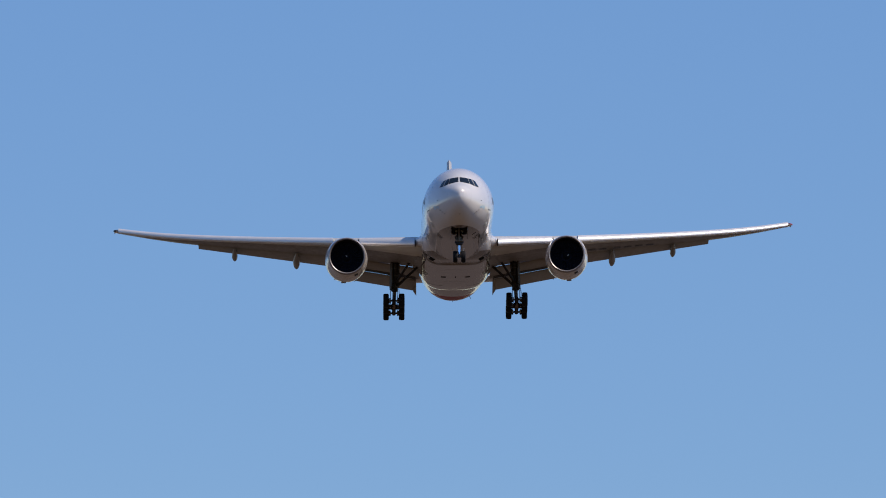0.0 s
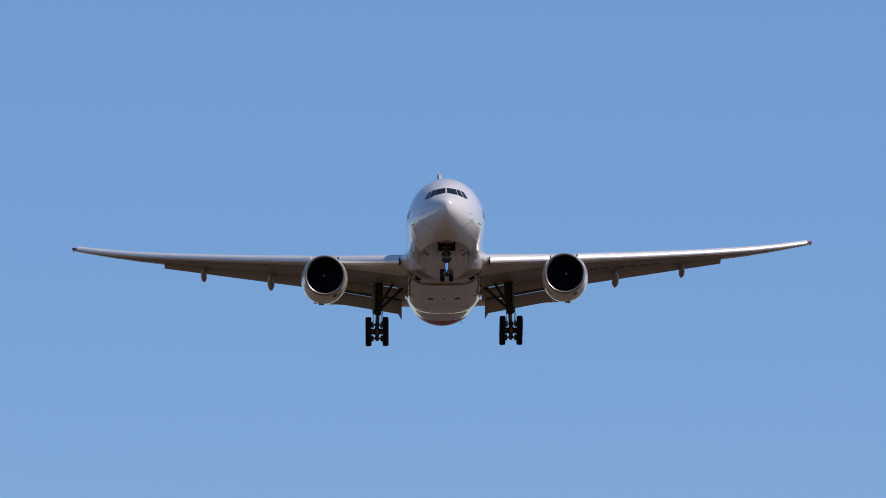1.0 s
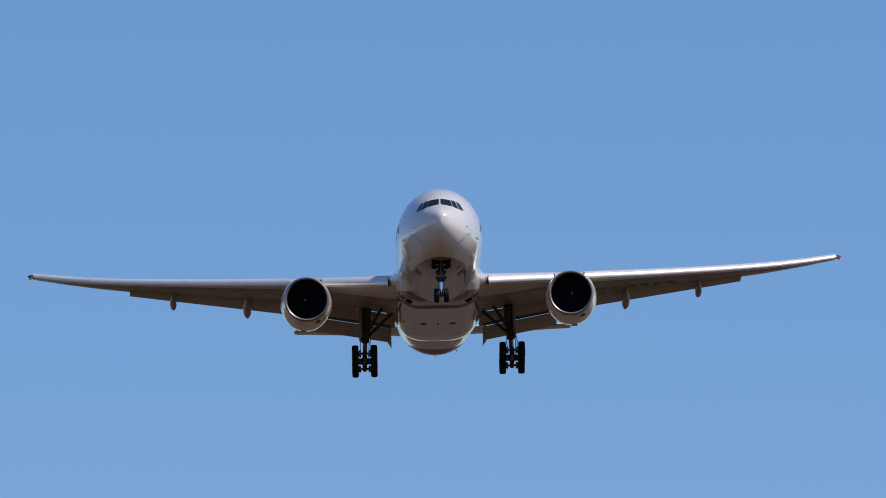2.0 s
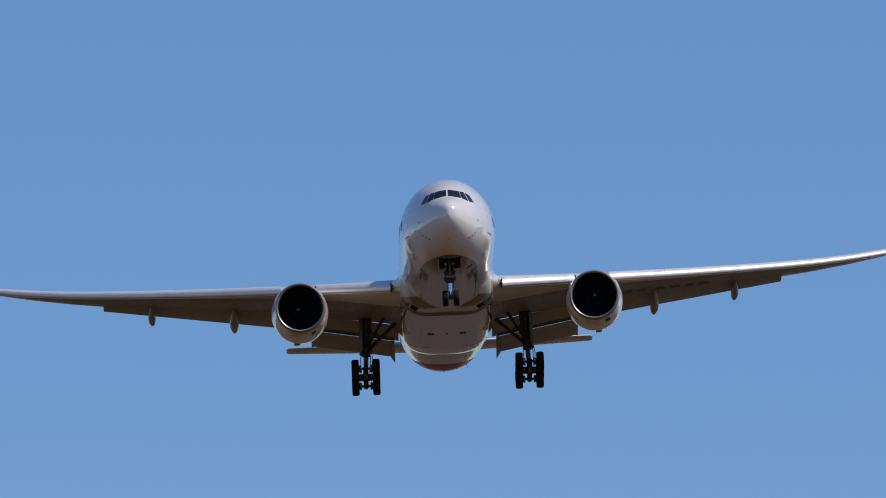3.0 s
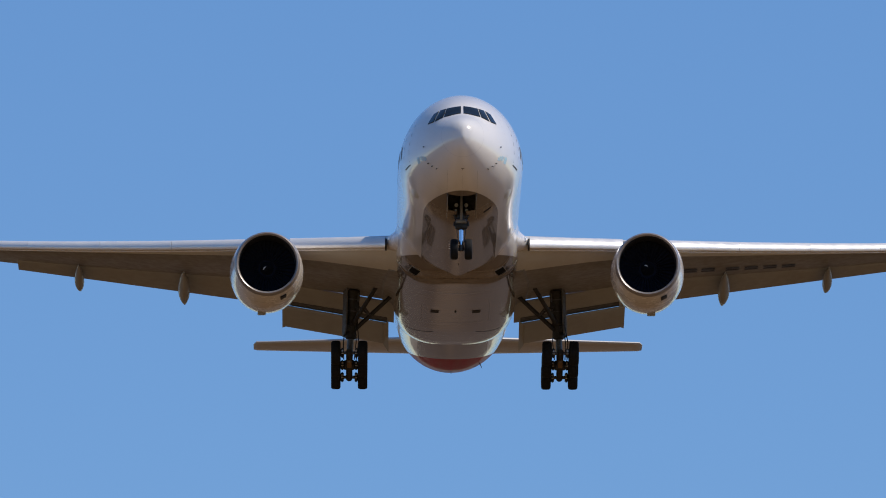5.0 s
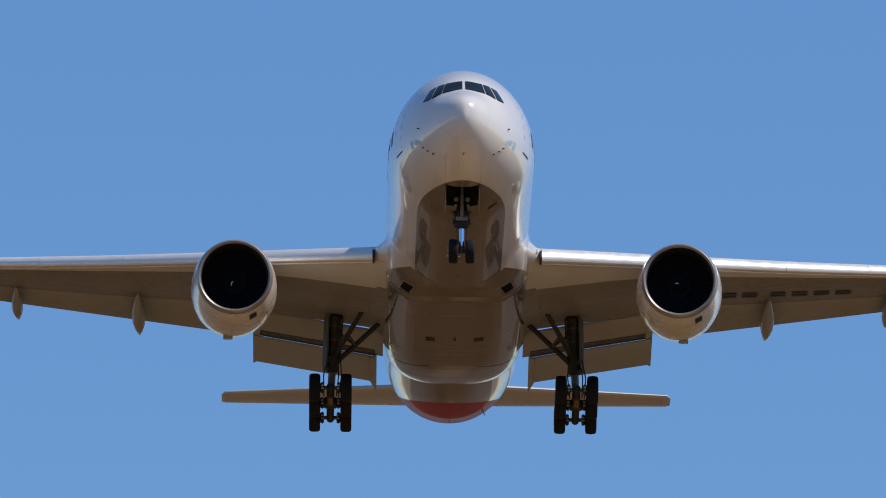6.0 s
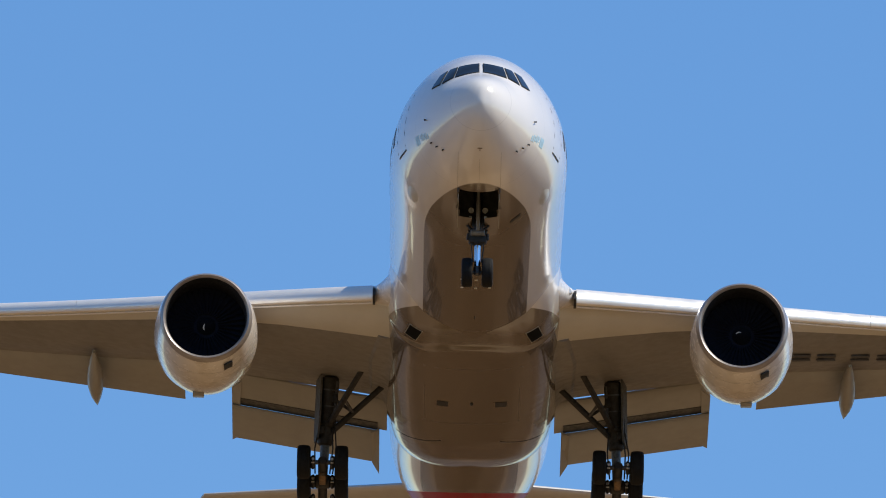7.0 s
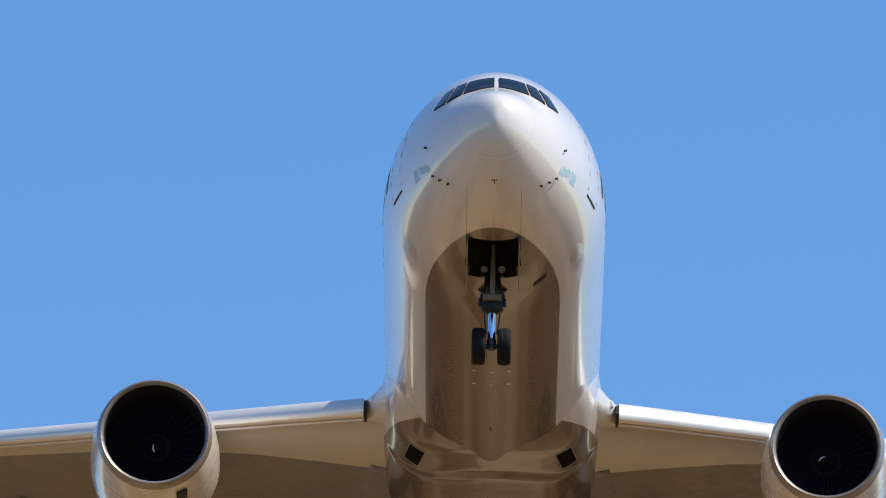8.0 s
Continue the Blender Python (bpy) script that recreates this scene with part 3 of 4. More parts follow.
    # flap track fairings: long pointed canoes
    for x, yt, zt, r in ((14.17, 37.4, -1.06, 0.30), (19.72, 38.83, -0.04, 0.25)):
        bm = bmesh.new()
        top = wing_point(x, s, 0.52)
        a, b = Vector((s * x, top.y, top.z - 0.12)), Vector((s * x, yt, zt))
        loops = []
        for k in range(17):
            f = k / 16
            w = r * max(0.02, (math.sin(math.pi * min(1, f * 2.0 + 0.12) * 0.5) if f < 0.5 else 1 - ((f - 0.5) / 0.5) ** 1.35))
            p = a.lerp(b, f) - Vector((0, 0, 0.18 * math.sin(math.pi * f)))
            loops.append([p + Vector((w * 1.0 * math.cos(t), 0, w * 1.35 * math.sin(t))) for t in (2 * math.pi * i / 20 for i in range(20))])
        rings(bm, loops)
        part("flap_track_fairing", bm, M_FLAP, wing, "pointed flap track fairing")
    for k in range(5):
        x = 24.2 + 1.35 * k
        le, te, *_ = section(x, s, 0, 1)
        p = Vector(le).lerp(Vector(te), 0.965)
        bm = bmesh.new()
        tube(bm, p, p + Vector((0, 0.34, -0.01)), 0.012, 0.006, 6)
        part("static_wick", bm, M_BLACK, wing)
    # landing lamp in the wing root
    bm = bmesh.new()
    tube(bm, (s * 3.42, 20.5, -1.10), (s * 3.42, 20.9, -1.10), 0.12, 0.12, 20)
    part("landing_lamp", bm, M_LAMP, wing, "round wing root landing lamp")
    # root fillet ahead of the wing
    bm = bmesh.new()
    loops = []
    for k in range(13):
        f = k / 12
        x = 2.6 + 1.15 * f
        d = (1 - f) ** 1.6
        loops.append([(s * x, le_y(x) - 0.25 - 2.6 * d + (0.55 + 2.0 * d) * (1 - math.cos(t)), -1.16 + 0.1 * d + (0.30 + 0.55 * d) * math.sin(t)) for t in (2 * math.pi * i / 24 for i in range(24))])
    rings(bm, loops)
    part("root_fillet", bm, M_WHITE, wing, "white wing root fillet")
    # fillet where the wing's underside meets the belly fairing
    bm = bmesh.new()
    loops = []
    for k in range(19):
        y = 23.6 + 10.2 * k / 18
        grow = min(1.0, 0.04 + k / 6)
        x = 3.40 + 0.32 * grow
        le, te, *_ = section(x, s, 0, 1)
        high = wing_point(x, s, (y - le[1]) / (te[1] - le[1]))
        z = high.z - 0.45 * grow
        w, b = curve_at(FAIR_HALF, y), curve_at(FAIR_BOT, y)
        low = Vector((s * w * (1 - ((z + 0.6) / (b + 0.6)) ** 2.9) ** (1 / 2.9), y, z))
        bend = Vector((low.x + s * 0.10, y, high.z - 0.10))
        arc = [high * (1 - f) ** 2 + bend * 2 * f * (1 - f) + low * f * f for f in (i / 8 for i in range(9))]
        loops.append([high + Vector((s * 0.1, 0, 0.10))] + arc + [low + Vector((-s * 0.15, 0, -0.12)), Vector((s * 2.9, y, high.z + 0.1))])
    rings(bm, loops)
    part("root_fillet", bm, M_WING, wing, "grey fillet between wing and belly")
    # registration under the port wing, as bars
    if s > 0:
        for x in (11.9, 12.85, 14.15, 15.15, 16.15, 17.15):
            for c0, c1 in ((0.385, 0.42), (0.46, 0.495)):
                bm = bmesh.new()
                quad4 = [wing_point(x, s, c0), wing_point(x + 0.7, s, c0 - 0.01), wing_point(x + 0.75, s, c1 - 0.01), wing_point(x + 0.05, s, c1)]
                rings(bm, [[v + Vector((0, 0, e)) for v in quad4] for e in (-0.012, 0.01)])
                part("marking_bar", bm, M_TEXT, wing, "dark marking bar")
    return wing


# ---- engines ----
ENG_X, ENG_Y, ENG_Z = 9.68, 19.75, -2.53


def build_engine(plane, s):
    c = (0, 0, 0)
    bm = bmesh.new()
    outer = [(0.28, 1.665), (0.6, 1.73), (1.2, 1.81), (2.0, 1.87), (3.0, 1.88), (4.2, 1.78), (5.2, 1.55), (5.7, 1.40)]
    inner = [(5.7, 1.30), (4.5, 1.36), (1.45, 1.44), (1.4, 1.43)]
    lathe(bm, outer + inner, c, 80, False)
    nac = part("engine_nacelle", bm, M_WHITE, plane, "white engine nacelle with a dark intake", 50)
    nac.location = (s * ENG_X, ENG_Y, ENG_Z)
    nac.rotation_euler = (radians(0.3), 0, radians(s * -1.3))
    bm = bmesh.new()
    lip = [(0.28, 1.668), (0.14, 1.643), (0.05, 1.605), (0.0, 1.555), (0.03, 1.505), (0.10, 1.465)]
    lathe(bm, lip, c, 80, False)
    part("inlet_lip", bm, M_LIP, nac, "bare metal intake lip", 60)
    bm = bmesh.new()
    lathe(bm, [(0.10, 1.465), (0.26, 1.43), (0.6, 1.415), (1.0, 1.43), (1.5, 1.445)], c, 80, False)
    part("shaded_inlet_liner", bm, M_LINER, nac, "intake liner with its shade in the colour", 60)
    # dark disc added at the blades to fill the shaded gaps between them
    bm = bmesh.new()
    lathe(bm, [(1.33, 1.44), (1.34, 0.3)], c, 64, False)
    part("fan_gap_disc", bm, M_FAN, nac, "dark disc filling the gaps between fan blades")
    # fan: spinner with separate blades, turning about its own axis
    bm = bmesh.new()
    lathe(bm, [(0.0, 0.0), (0.03, 0.07), (0.12, 0.17), (0.3, 0.32), (0.45, 0.42), (0.62, 0.46)], c, 40, False)
    fan = part("fan", bm, M_SPIN, plane, "black spinner cone with dark fan blades")
    blades = 38
    bm = bmesh.new()
    loops = []
    for j in range(5):
        f = j / 4
        r, tw, w = 0.45 + 0.96 * f, radians(25 + 38 * f), 0.16 + 0.05 * f
        e, t = Vector((1, 0, 0)), Vector((0, 0, 1))
        d = t * math.sin(tw) * w + Vector((0, math.cos(tw) * w, 0))
        nn = d.cross(e).normalized() * 0.012
        m = e * r + Vector((0, 0.35, 0))
        loops.append([m - d + nn, m + d + nn, m + d - nn, m - d - nn])
    rings(bm, loops)
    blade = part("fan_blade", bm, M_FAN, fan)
    for k in range(1, blades):
        ob = new("fan_blade", blade.data)
        ob.parent = fan
        ob.matrix_basis = Matrix.Rotation(2 * math.pi * k / blades, 4, "Y")
    # comma mark on the spinner
    bm = bmesh.new()
    loops = []
    for k in range(9):
        f = k / 8
        a, r = 0.4 + 0.9 * f, 0.05 + 0.16 * f
        w = 0.02 + 0.036 * math.sin(math.pi * f)
        y = 0.8 * r - 0.035
        e, t = Vector((math.cos(a), 0, math.sin(a))), Vector((math.cos(a), 0.8, math.sin(a))).normalized()
        p = e * r + Vector((0, y, 0))
        loops.append([p + t * w, p - t * w, p - t * w + Vector((0, 0.03, 0)), p + t * w + Vector((0, 0.03, 0))])
    rings(bm, loops)
    part("spinner_mark", bm, M_MARK, fan, "white comma mark on the spinner")
    # core nozzle and plug
    bm = bmesh.new()
    lathe(bm, [(4.2, 1.02), (5.7, 0.98), (6.8, 0.82), (7.3, 0.72), (7.28, 0.66), (6.5, 0.6)], c, 48, False)
    lathe(bm, [(6.6, 0.46), (7.3, 0.42), (8.2, 0.12), (8.35, 0.02)], c, 32, False)
    part("exhaust_nozzle", bm, M_PLUG, nac, "brown metal exhaust nozzle and plug")
    # pylon
    bm = bmesh.new()
    loops = []
    for y, w, z0, z1 in ((1.3, 0.04, 1.70, 1.78), (2.2, 0.20, 1.55, 1.98), (4.0, 0.30, 1.3, 2.2), (6.0, 0.34, 0.8, 2.0), (9.0, 0.30, 0.75, 1.9), (12.0, 0.10, 1.2, 1.8), (13.0, 0.02, 1.5, 1.75)):
        loops.append([(w * math.copysign(abs(math.cos(t)) ** 0.6, math.cos(t)), y, (z0 + z1) / 2 + (z1 - z0) / 2 * math.copysign(abs(math.sin(t)) ** 0.6, math.sin(t))) for t in (2 * math.pi * (i + 0.5) / 20 for i in range(20))])
    rings(bm, loops)
    part("pylon", bm, M_WHITE, nac, "white engine pylon")
    # drain mast, access panel, strake
    bm = bmesh.new()
    block(bm, (s * 0.22, 4.3, -1.76), (0.42, 0.9, 0.12), Matrix.Rotation(radians(6), 4, "X"), 0.055)
    part("drain_mast", bm, M_FLAP, nac, "small drain housing")
    bm = bmesh.new()
    a = radians(-62)
    block(bm, (1.78 * math.cos(a), 1.0, 1.78 * math.sin(a)), (0.06, 0.8, 0.33), Matrix.Rotation(-a, 4, "Y"), 0.01)
    part("cooling_outlet", bm, M_BLACK, nac, "dark cooling outlet")
    bm = bmesh.new()
    lathe(bm, [(1.27, 1.812), (1.28, 1.82), (1.295, 1.82), (1.305, 1.814)], c, 80, False)
    part("cowl_seam", bm, M_FLAP, nac, "thin cowl seam")
    return nac, fan


# ---- tail ----
def build_tail(plane):
    for s in (-1, 1):
        bm = bmesh.new()
        foil(bm, [((s * x, 53.0 + 0.66 * x, 0.42 + 0.107 * x), (s * x, 57.5 + 0.435 * x, 0.40 + 0.107 * x), 0.10, 0, 1, (0, 0, 1)) for x in (0.6, 3, 5.5, 8, 10.3, 10.6)] + [((s * 10.76, 53.0 + 0.66 * 10.76 + 0.5, 1.57), (s * 10.76, 57.5 + 0.435 * 10.76, 1.57), 0.03, 0, 1, (0, 0, 1))], 14)
        stab = part("tailplane", bm, M_TAIL, plane, "pale grey tailplane")
        bm = bmesh.new()
        foil(bm, [((s * x, 56.4 + 0.49 * x, 0.39 + 0.107 * x), (s * x, 57.54 + 0.435 * x, 0.385 + 0.107 * x), 0.10, 0, 1, (0, 0, 1)) for x in (2.0, 6, 10.6)], 10)
        part("elevator", bm, M_WHITE, stab, "pale elevator")
    bm = bmesh.new()
    foil(bm, [((0, 49.8 + 0.88 * (z - 2.4), z), (0, 60.6 + 0.22 * (z - 2.4), z), 0.10, 0, 1, (1, 0, 0)) for z in (2.4, 5, 8, 11, 11.95)] + [((0, 59.0, 12.22), (0, 62.7, 12.22), 0.03, 0, 1, (1, 0, 0))], 14)
    part("tail_fin", bm, M_TAIL, plane, "grey tail fin")


# ---- landing gear ----
def tyre(bm, centre, r, w):
    x, y, z = centre
    prof = [(-0.36, 0.56), (-0.47, 0.66), (-0.5, 0.78), (-0.47, 0.90), (-0.38, 0.97), (-0.22, 1.0), (-0.205, 0.985), (-0.185, 1.0), (0, 1.005), (0.185, 1.0), (0.205, 0.985), (0.22, 1.0), (0.38, 0.97), (0.47, 0.90), (0.5, 0.78), (0.47, 0.66), (0.36, 0.56)]
    loops = [[(x + a * w, y + r * b * math.cos(t), z + r * b * math.sin(t)) for t in (2 * math.pi * i / 40 for i in range(40))] for a, b in prof]
    rings(bm, loops)


def hub(bm, centre, r, w):
    x, y, z = centre
    for e in (-1, 1):
        loops = [[(x + e * a * w, y + r * b * math.cos(t), z + r * b * math.sin(t)) for t in (2 * math.pi * i / 28 for i in range(28))] for a, b in ((0.2, 0.6), (0.4, 0.58), (0.36, 0.5), (0.25, 0.42), (0.28, 0.25), (0.45, 0.2), (0.45, 0.02))]
        rings(bm, loops)


def build_main_gear(plane, s):
    cx, cy, cz = s * 5.49, 31.85, -5.39
    tilt = radians(14.5)
    bm = bmesh.new()
    top = (s * 5.25, 31.2, -1.5)
    tube(bm, top, (s * 5.42, 31.65, -3.9), 0.31, 0.27, 20)
    tube(bm, (s * 5.36, 31.5, -3.15), (s * 5.38, 31.55, -3.4), 0.33, 0.33, 20)
    tube(bm, (s * 5.42, 31.65, -3.75), (s * 5.43, 31.68, -4.05), 0.32, 0.30, 20)
    gear = part("main_landing_gear", bm, M_DARK, plane, "extended six-wheel main landing gear")
    bm = bmesh.new()
    tube(bm, (s * 5.42, 31.66, -3.9), (cx, cy, cz + 0.1), 0.17, 0.17, 20)
    part("oleo_piston", bm, M_GEAR, gear, "bright oleo piston")
    bm = bmesh.new()
    u = Vector((0, math.cos(tilt), -math.sin(tilt)))
    c = Vector((cx, cy, cz))
    tube(bm, c - u * 1.65, c + u * 1.65, 0.17, 0.17, 16)
    tube(bm, c - Vector((0.3, 0, 0)), c + Vector((0.3, 0, 0)), 0.26, 0.26, 20)
    beam = part("truck_beam", bm, M_DARK, gear, "dark bogie beam")
    bm = bmesh.new()
    block(bm, c + Vector((0, -0.62, 0.02)), (0.26, 0.7, 0.36), Matrix.Rotation(-tilt, 4, "X"), 0.06)
    part("beam_cover", bm, M_BRAKE, beam, "ochre beam cover")
    for k in (-1, 0, 1):
        p = c + u * 1.45 * k
        bm = bmesh.new()
        tube(bm, p - Vector((0.95, 0, 0)), p + Vector((0.95, 0, 0)), 0.085, 0.085, 14)
        for e in (-1, 1):
            tube(bm, p + Vector((e * 0.28, 0, 0)), p + Vector((e * 0.46, 0, 0)), 0.27, 0.25, 20)
        axle = part("axle", bm, M_GEAR, gear, "axle with brake stacks")
        for e in (-1, 1):
            bm = bmesh.new()
            tube(bm, p + Vector((e * 0.36, -0.29, 0.06)), p + Vector((e * 0.36, -0.20, 0.05)), 0.06, 0.05, 10)
            tube(bm, p + Vector((e * 0.30, -0.27, -0.08)), p + Vector((e * 0.42, -0.27, -0.08)), 0.03, 0.03, 8)
            part("brake_unit", bm, M_PALE, axle, "pale brake fitting")
        for e in (-1, 1):
            w = p + Vector((e * 0.70, 0, 0))
            bm = bmesh.new()
            tyre(bm, w, 0.635, 0.50)
            t = part("tyre", bm, M_RUBBER, gear, "black main wheel tyre")
            bm = bmesh.new()
            hub(bm, w, 0.62, 0.50)
            part("wheel_hub", bm, M_HUB, t, "grey wheel hub")
    # braces
    bm = bmesh.new()
    tube(bm, (s * 5.40, 31.55, -3.75), (s * 3.2, 30.95, -1.80), 0.12, 0.11)
    part("side_brace", bm, M_DARK, gear, "diagonal side brace")
    bm = bmesh.new()
    tube(bm, (s * 5.40, 31.5, -3.45), (s * 4.1, 29.4, -1.75), 0.12, 0.11)
    part("drag_brace", bm, M_DARK, gear, "diagonal drag brace")
    bm = bmesh.new()
    tube(bm, (s * 4.4, 31.25, -2.87), (s * 5.3, 31.3, -2.2), 0.06, 0.06)
    tube(bm, (s * 4.4, 31.25, -2.87), (s * 4.75, 30.4, -2.55), 0.06, 0.06)
    part("lock_link", bm, M_GEAR, gear, "lock link")
    for z, r in ((-1.95, 0.36), (-2.55, 0.345)):
        bm = bmesh.new()
        tube(bm, (s * 5.29, 31.32 + (-1.95 - z) * 0.2, z), (s * 5.30, 31.34 + (-1.95 - z) * 0.2, z - 0.12), r, r, 20)
        part("leg_collar", bm, M_GEAR, gear, "steel leg collar")
    bm = bmesh.new()
    tube(bm, (s * 5.02, 31.1, -1.7), (s * 5.12, 31.35, -3.2), 0.09, 0.07)
    tube(bm, (s * 5.12, 31.35, -3.0), (s * 5.3, 31.5, -3.75), 0.05, 0.05)
    part("retraction_actuator", bm, M_GEAR, gear, "steel retraction actuator")
    bm = bmesh.new()
    block(bm, (s * 5.08, 31.2, -2.35), (0.22, 0.3, 0.34), None, 0.04)
    part("hydraulic_block", bm, M_DARK, gear, "dark hydraulic block")
    bm = bmesh.new()
    block(bm, (s * 5.55, 31.35, -3.55), (0.2, 0.24, 0.3), None, 0.04)
    part("hydraulic_block", bm, M_DARK, gear, "dark hydraulic block")
    # torque links and hoses
    bm = bmesh.new()
    k = Vector((s * 5.45, 32.35, -4.35))
    for e in (-0.14, 0.14):
        tube(bm, Vector((s * 5.42 + e, 31.85, -3.85)), k, 0.05, 0.06)
        tube(bm, k, Vector((cx + e, cy + 0.15, cz + 0.2)), 0.06, 0.05)
    part("torque_link", bm, M_GEAR, gear, "torque links")
    for e in (-0.22, 0.2, 0.28):
        bm = bmesh.new()
        pts = [Vector((s * 5.36 + e, 31.3, -2.0)), Vector((s * 5.40 + e * 1.2, 31.35, -3.4)), Vector((s * 5.45 + e * 1.6, 31.2, -4.3)), Vector((cx + e * 1.3, cy - 0.2, cz + 0.25))]
        for a, b in zip(pts, pts[1:]):
            tube(bm, a, b, 0.028, 0.028, 8)
        part("brake_hose", bm, M_BLACK, gear, "black brake hose")
    # strut door, outboard of the leg
    bm = bmesh.new()
    loops = [[(s * (5.55 + e), 31.0, -1.45), (s * (5.74 + e), 32.2, -1.4), (s * (5.80 + e), 32.3, -3.5), (s * (5.78 + e), 32.1, -3.85), (s * (5.66 + e), 31.2, -3.85), (s * (5.60 + e), 31.0, -3.3)] for e in (0, 0.07)]
    rings(bm, loops)
    part("strut_door", bm, M_WELL, gear, "grey strut door")
    for z in (-2.0, -2.8, -3.5):
        bm = bmesh.new()
        tube(bm, (s * 5.35, 31.4, z), (s * 5.70, 31.5, z), 0.045, 0.045, 8)
        part("door_link", bm, M_GEAR, gear, "short steel door link")
    return gear


def build_nose_gear(plane):
    bm = bmesh.new()
    tube(bm, (0, 6.15, -1.7), (0, 5.98, -3.75), 0.15, 0.15, 18)
    tube(bm, (0, 6.02, -3.45), (0, 5.98, -3.78), 0.20, 0.19, 18)
    gear = part("nose_landing_gear", bm, M_DARK, plane, "extended twin-wheel nose landing gear")
    bm = bmesh.new()
    block(bm, (0, 5.98, -3.58), (0.62, 0.36, 0.28), None, 0.08)
    for e in (-0.33, 0.33):
        tube(bm, (e, 5.9, -3.36), (e, 5.9, -3.6), 0.05, 0.06, 12)
    part("steering_collar", bm, M_BLACK, gear, "dark steering collar")
    bm = bmesh.new()
    tube(bm, (-0.25, 5.8, -3.36), (0.25, 5.8, -3.36), 0.11, 0.11, 16)
    part("steering_cylinder", bm, M_LEG, gear, "grey steering cylinder")
    bm = bmesh.new()
    tube(bm, (0, 5.2, -2.05), (0, 5.46, -2.68), 0.05, 0.085, 12)
    tube(bm, (0, 5.46, -2.67), (0, 5.72, -3.3), 0.085, 0.06, 12)
    part("front_strut", bm, M_LEG, gear, "pale slim front strut")
    bm = bmesh.new()
    tube(bm, (0, 5.98, -3.7), (0, 5.89, -4.72), 0.105, 0.105, 20)
    part("oleo_piston", bm, M_CHROME, gear, "polished chrome piston")
    bm = bmesh.new()
    tube(bm, (-0.5, 5.89, -4.77), (0.5, 5.89, -4.77), 0.07, 0.07)
    tube(bm, (0, 5.89, -4.55), (0, 5.89, -4.86), 0.13, 0.13)
    part("axle", bm, M_GEAR, gear, "nose axle")
    for e in (-1, 1):
        bm = bmesh.new()
        tyre(bm, (e * 0.352, 5.89, -4.77), 0.51, 0.38)
        t = part("tyre", bm, M_RUBBER, gear, "black nose wheel tyre")
        bm = bmesh.new()
        hub(bm, (e * 0.352, 5.89, -4.77), 0.50, 0.38)
        part("wheel_hub", bm, M_HUB, t, "grey nose wheel hub")
        # taxi and landing lamps on the leg
        for x, z, r in ((0.24, -2.56, 0.10), (0.26, -2.82, 0.065)):
            bm = bmesh.new()
            loops = [[(e * x + q * math.cos(t), 5.78 + y, z + q * math.sin(t)) for t in (2 * math.pi * i / 20 for i in range(20))] for y, q in ((0.16, r * 0.5), (0.05, r), (0.0, r), (0.015, r * 0.86))]
            rings(bm, loops)
            part("gear_lamp", bm, M_LAMP, gear, "round lamp on the nose leg")
        bm = bmesh.new()
        tube(bm, (e * 0.1, 6.05, -3.3), (e * 0.55, 6.3, -2.75), 0.05, 0.05, 10)
        tube(bm, (e * 0.15, 6.1, -3.5), (e * 0.45, 7.2, -2.5), 0.06, 0.06, 10)
        part("drag_brace", bm, M_DARK, gear, "dark drag brace")
        # well doors hang open on both sides
        bm = bmesh.new()
        loops = [[(e * (0.69 + k), 3.5, -2.50), (e * (0.69 + k), WELL_STEP, -2.80), (e * (0.70 + k), WELL_STEP, -3.30), (e * (0.70 + k), 5.0, -3.32), (e * (0.69 + k), 3.6, -2.82)] for k in (0, 0.03)]
        rings(bm, loops)
        part("well_door", bm, M_FLAP, gear, "open nose well door")
    bm = bmesh.new()
    k = Vector((0, 6.45, -4.2))
    for e in (-0.09, 0.09):
        tube(bm, Vector((e, 6.1, -3.75)), k, 0.035, 0.04, 8)
        tube(bm, k, Vector((e, 5.95, -4.6)), 0.04, 0.035, 8)
    part("torque_link", bm, M_GEAR, gear, "torque links")
    bm = bmesh.new()
    for e in (-0.14, 0.14):
        pts = [Vector((e, 5.85, -2.3)), Vector((e * 1.3, 5.8, -3.3)), Vector((e * 1.5, 5.9, -3.9)), Vector((e, 5.9, -4.4))]
        for a, b in zip(pts, pts[1:]):
            tube(bm, a, b, 0.02, 0.02, 8)
    part("hydraulic_hose", bm, M_BLACK, gear, "thin black hoses")
    return gear




def fairing_paint():
    n = Nodes("belly_fairing_paint")
    x, y, z = n.axes()
    # white shoulders ahead of the wing, grey keel
    line = n.math("SUBTRACT", z, n.math("MULTIPLY", n.math("SUBTRACT", y, 18.5), 0.17))
    c = n.mix(n.span(line, -2.36, -2.34), GREY, WHITE)
    grime = n.span(n.noise(0.5, 3, (1.2, 0.2, 1.2)), 0.42, 0.72)
    c = n.mix(n.math("MULTIPLY", grime, 0.3), c, (0.07, 0.052, 0.04))
    for at in (23.2, 26.4, 31.0):
        seam = n.math("LESS_THAN", n.math("ABSOLUTE", n.math("SUBTRACT", y, at)), 0.012)
        c = n.mix(n.math("MULTIPLY", seam, 0.4), c, (0.05, 0.04, 0.035))
    n.link(c, n.b.inputs["Base Color"])
    n.link(n.span(n.noise(2.5, 1), 0.35, 0.7, 0.17, 0.21), n.b.inputs["Roughness"])
    n.put(Coat_Weight=0.7, Coat_Roughness=0.05)
    n.bump(n.noise(0.8, 1, (0.5, 2.2, 0.5)), 0.8, 0.02)
    return n.m


M_FAIRING = fairing_paint()


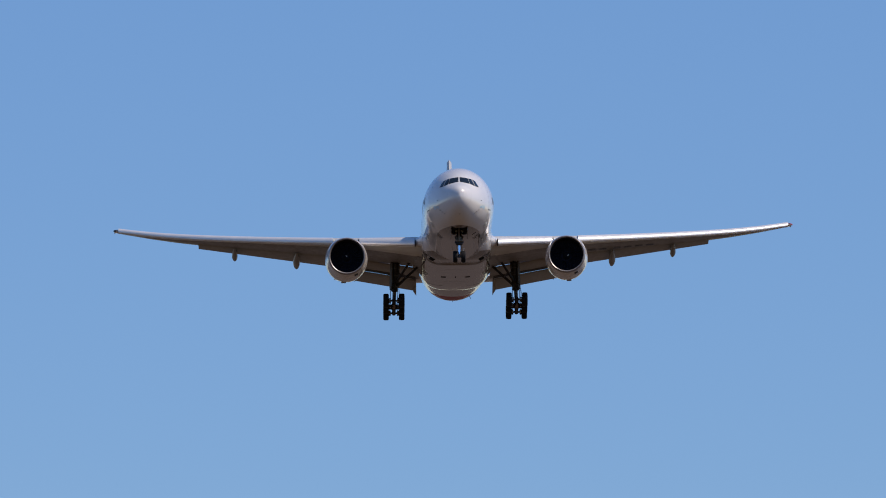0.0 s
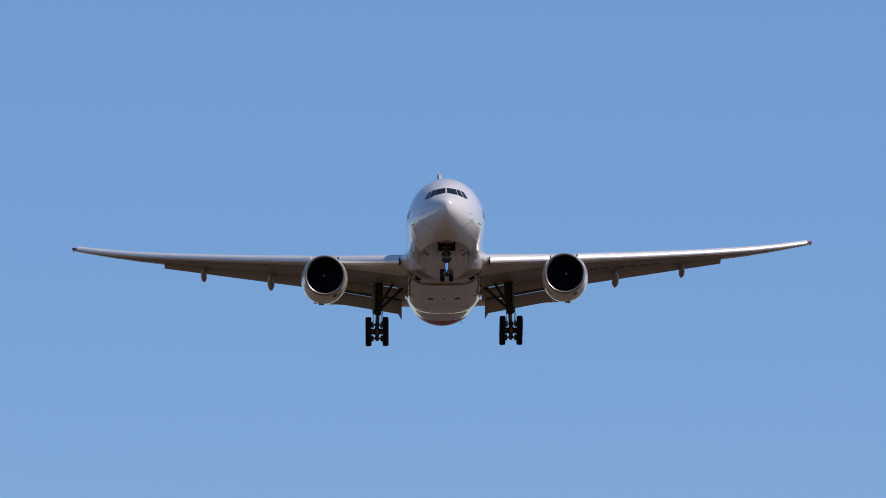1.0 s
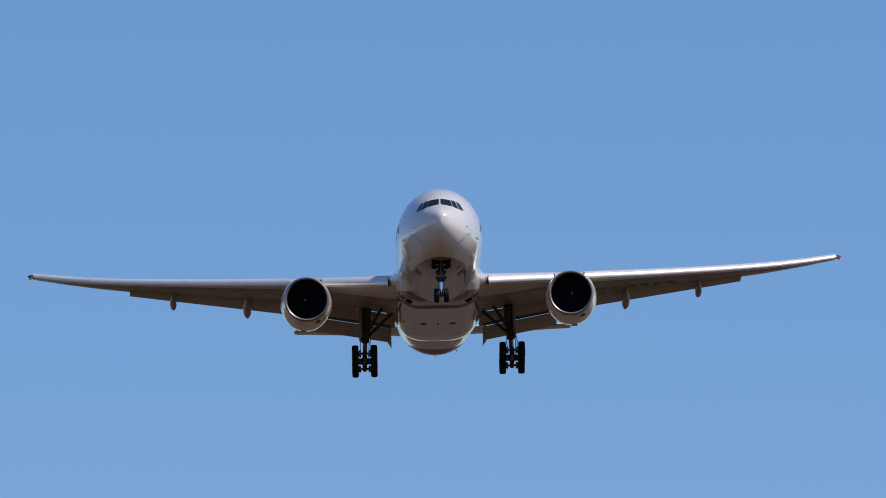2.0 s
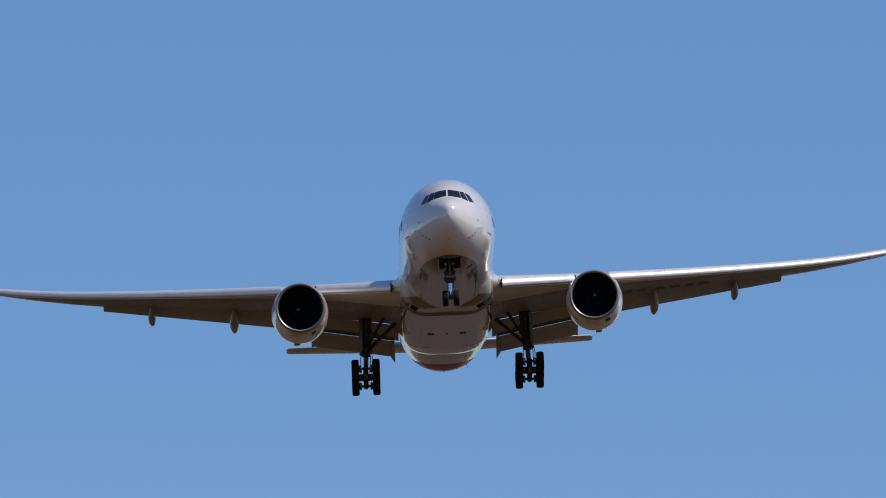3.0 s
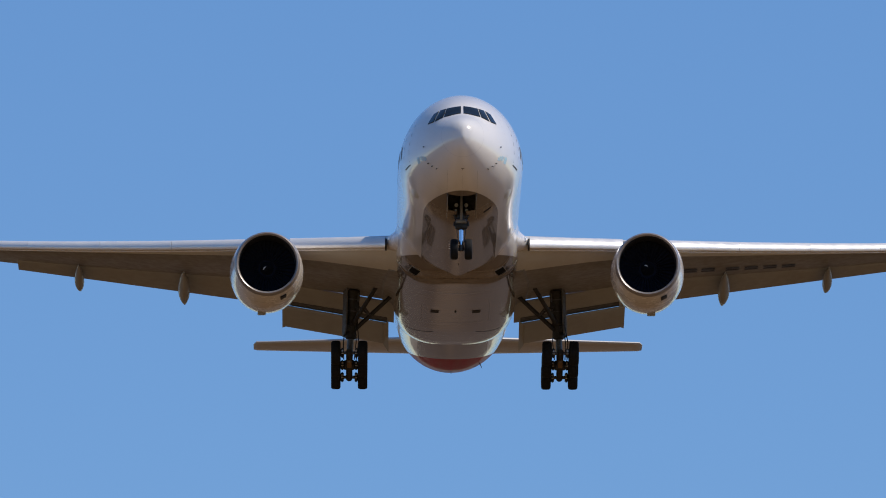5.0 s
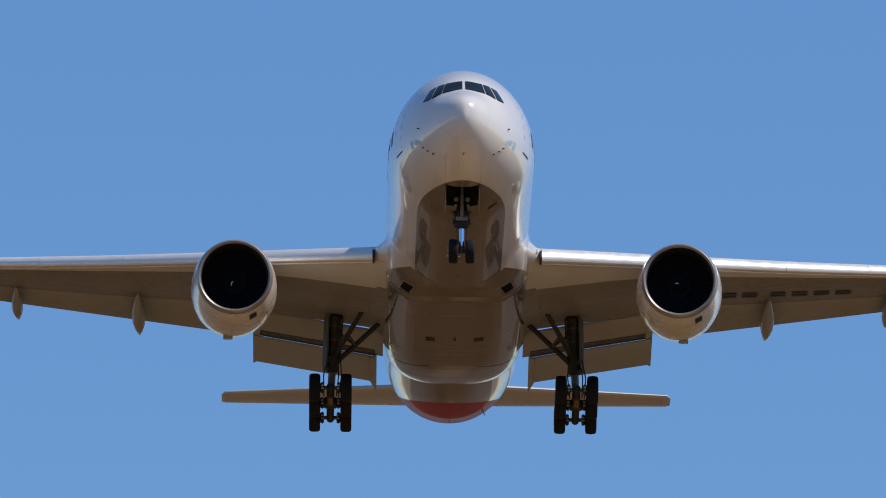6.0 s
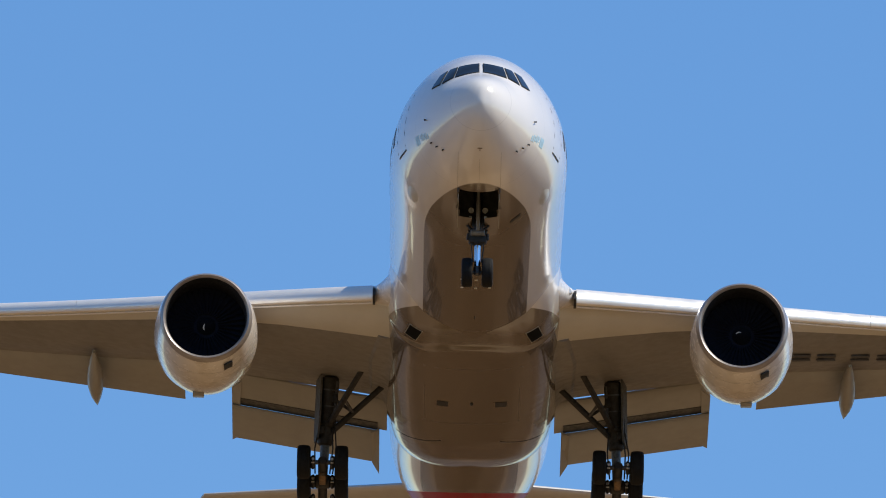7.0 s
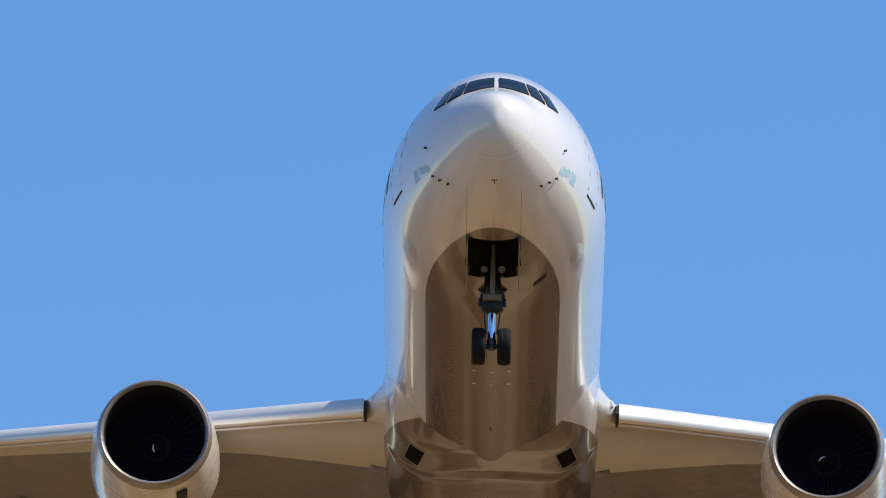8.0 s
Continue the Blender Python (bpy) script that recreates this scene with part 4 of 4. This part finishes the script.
build_ground()
airliner = new("airliner")
tagged(airliner, "white twin-engine jet airliner with red tail, wheels down on approach", "airplane")
body = build_fuselage(airliner)
build_cockpit(body)
build_skin_details(airliner, body)
build_belly_fairing(airliner)
fans = []
for side in (-1, 1):
    build_wing(airliner, side)
    nac, fan = build_engine(airliner, side)
    fans.append((fan, nac.matrix_basis.copy(), side))
    build_main_gear(airliner, side)
build_tail(airliner)
build_nose_gear(airliner)


def motions():
    walk(airliner, [(t, flight(t, bank, heading, pitch)) for t, pan, tilt, bank, heading, pitch in TRACK])
    for ob, m, s in fans:
        walk(ob, [(k * 0.1, m @ pose(0, 1.0, 0) @ Matrix.Rotation(radians(70 * k + 40 * s), 4, "Y")) for k in range(81)])


motions()
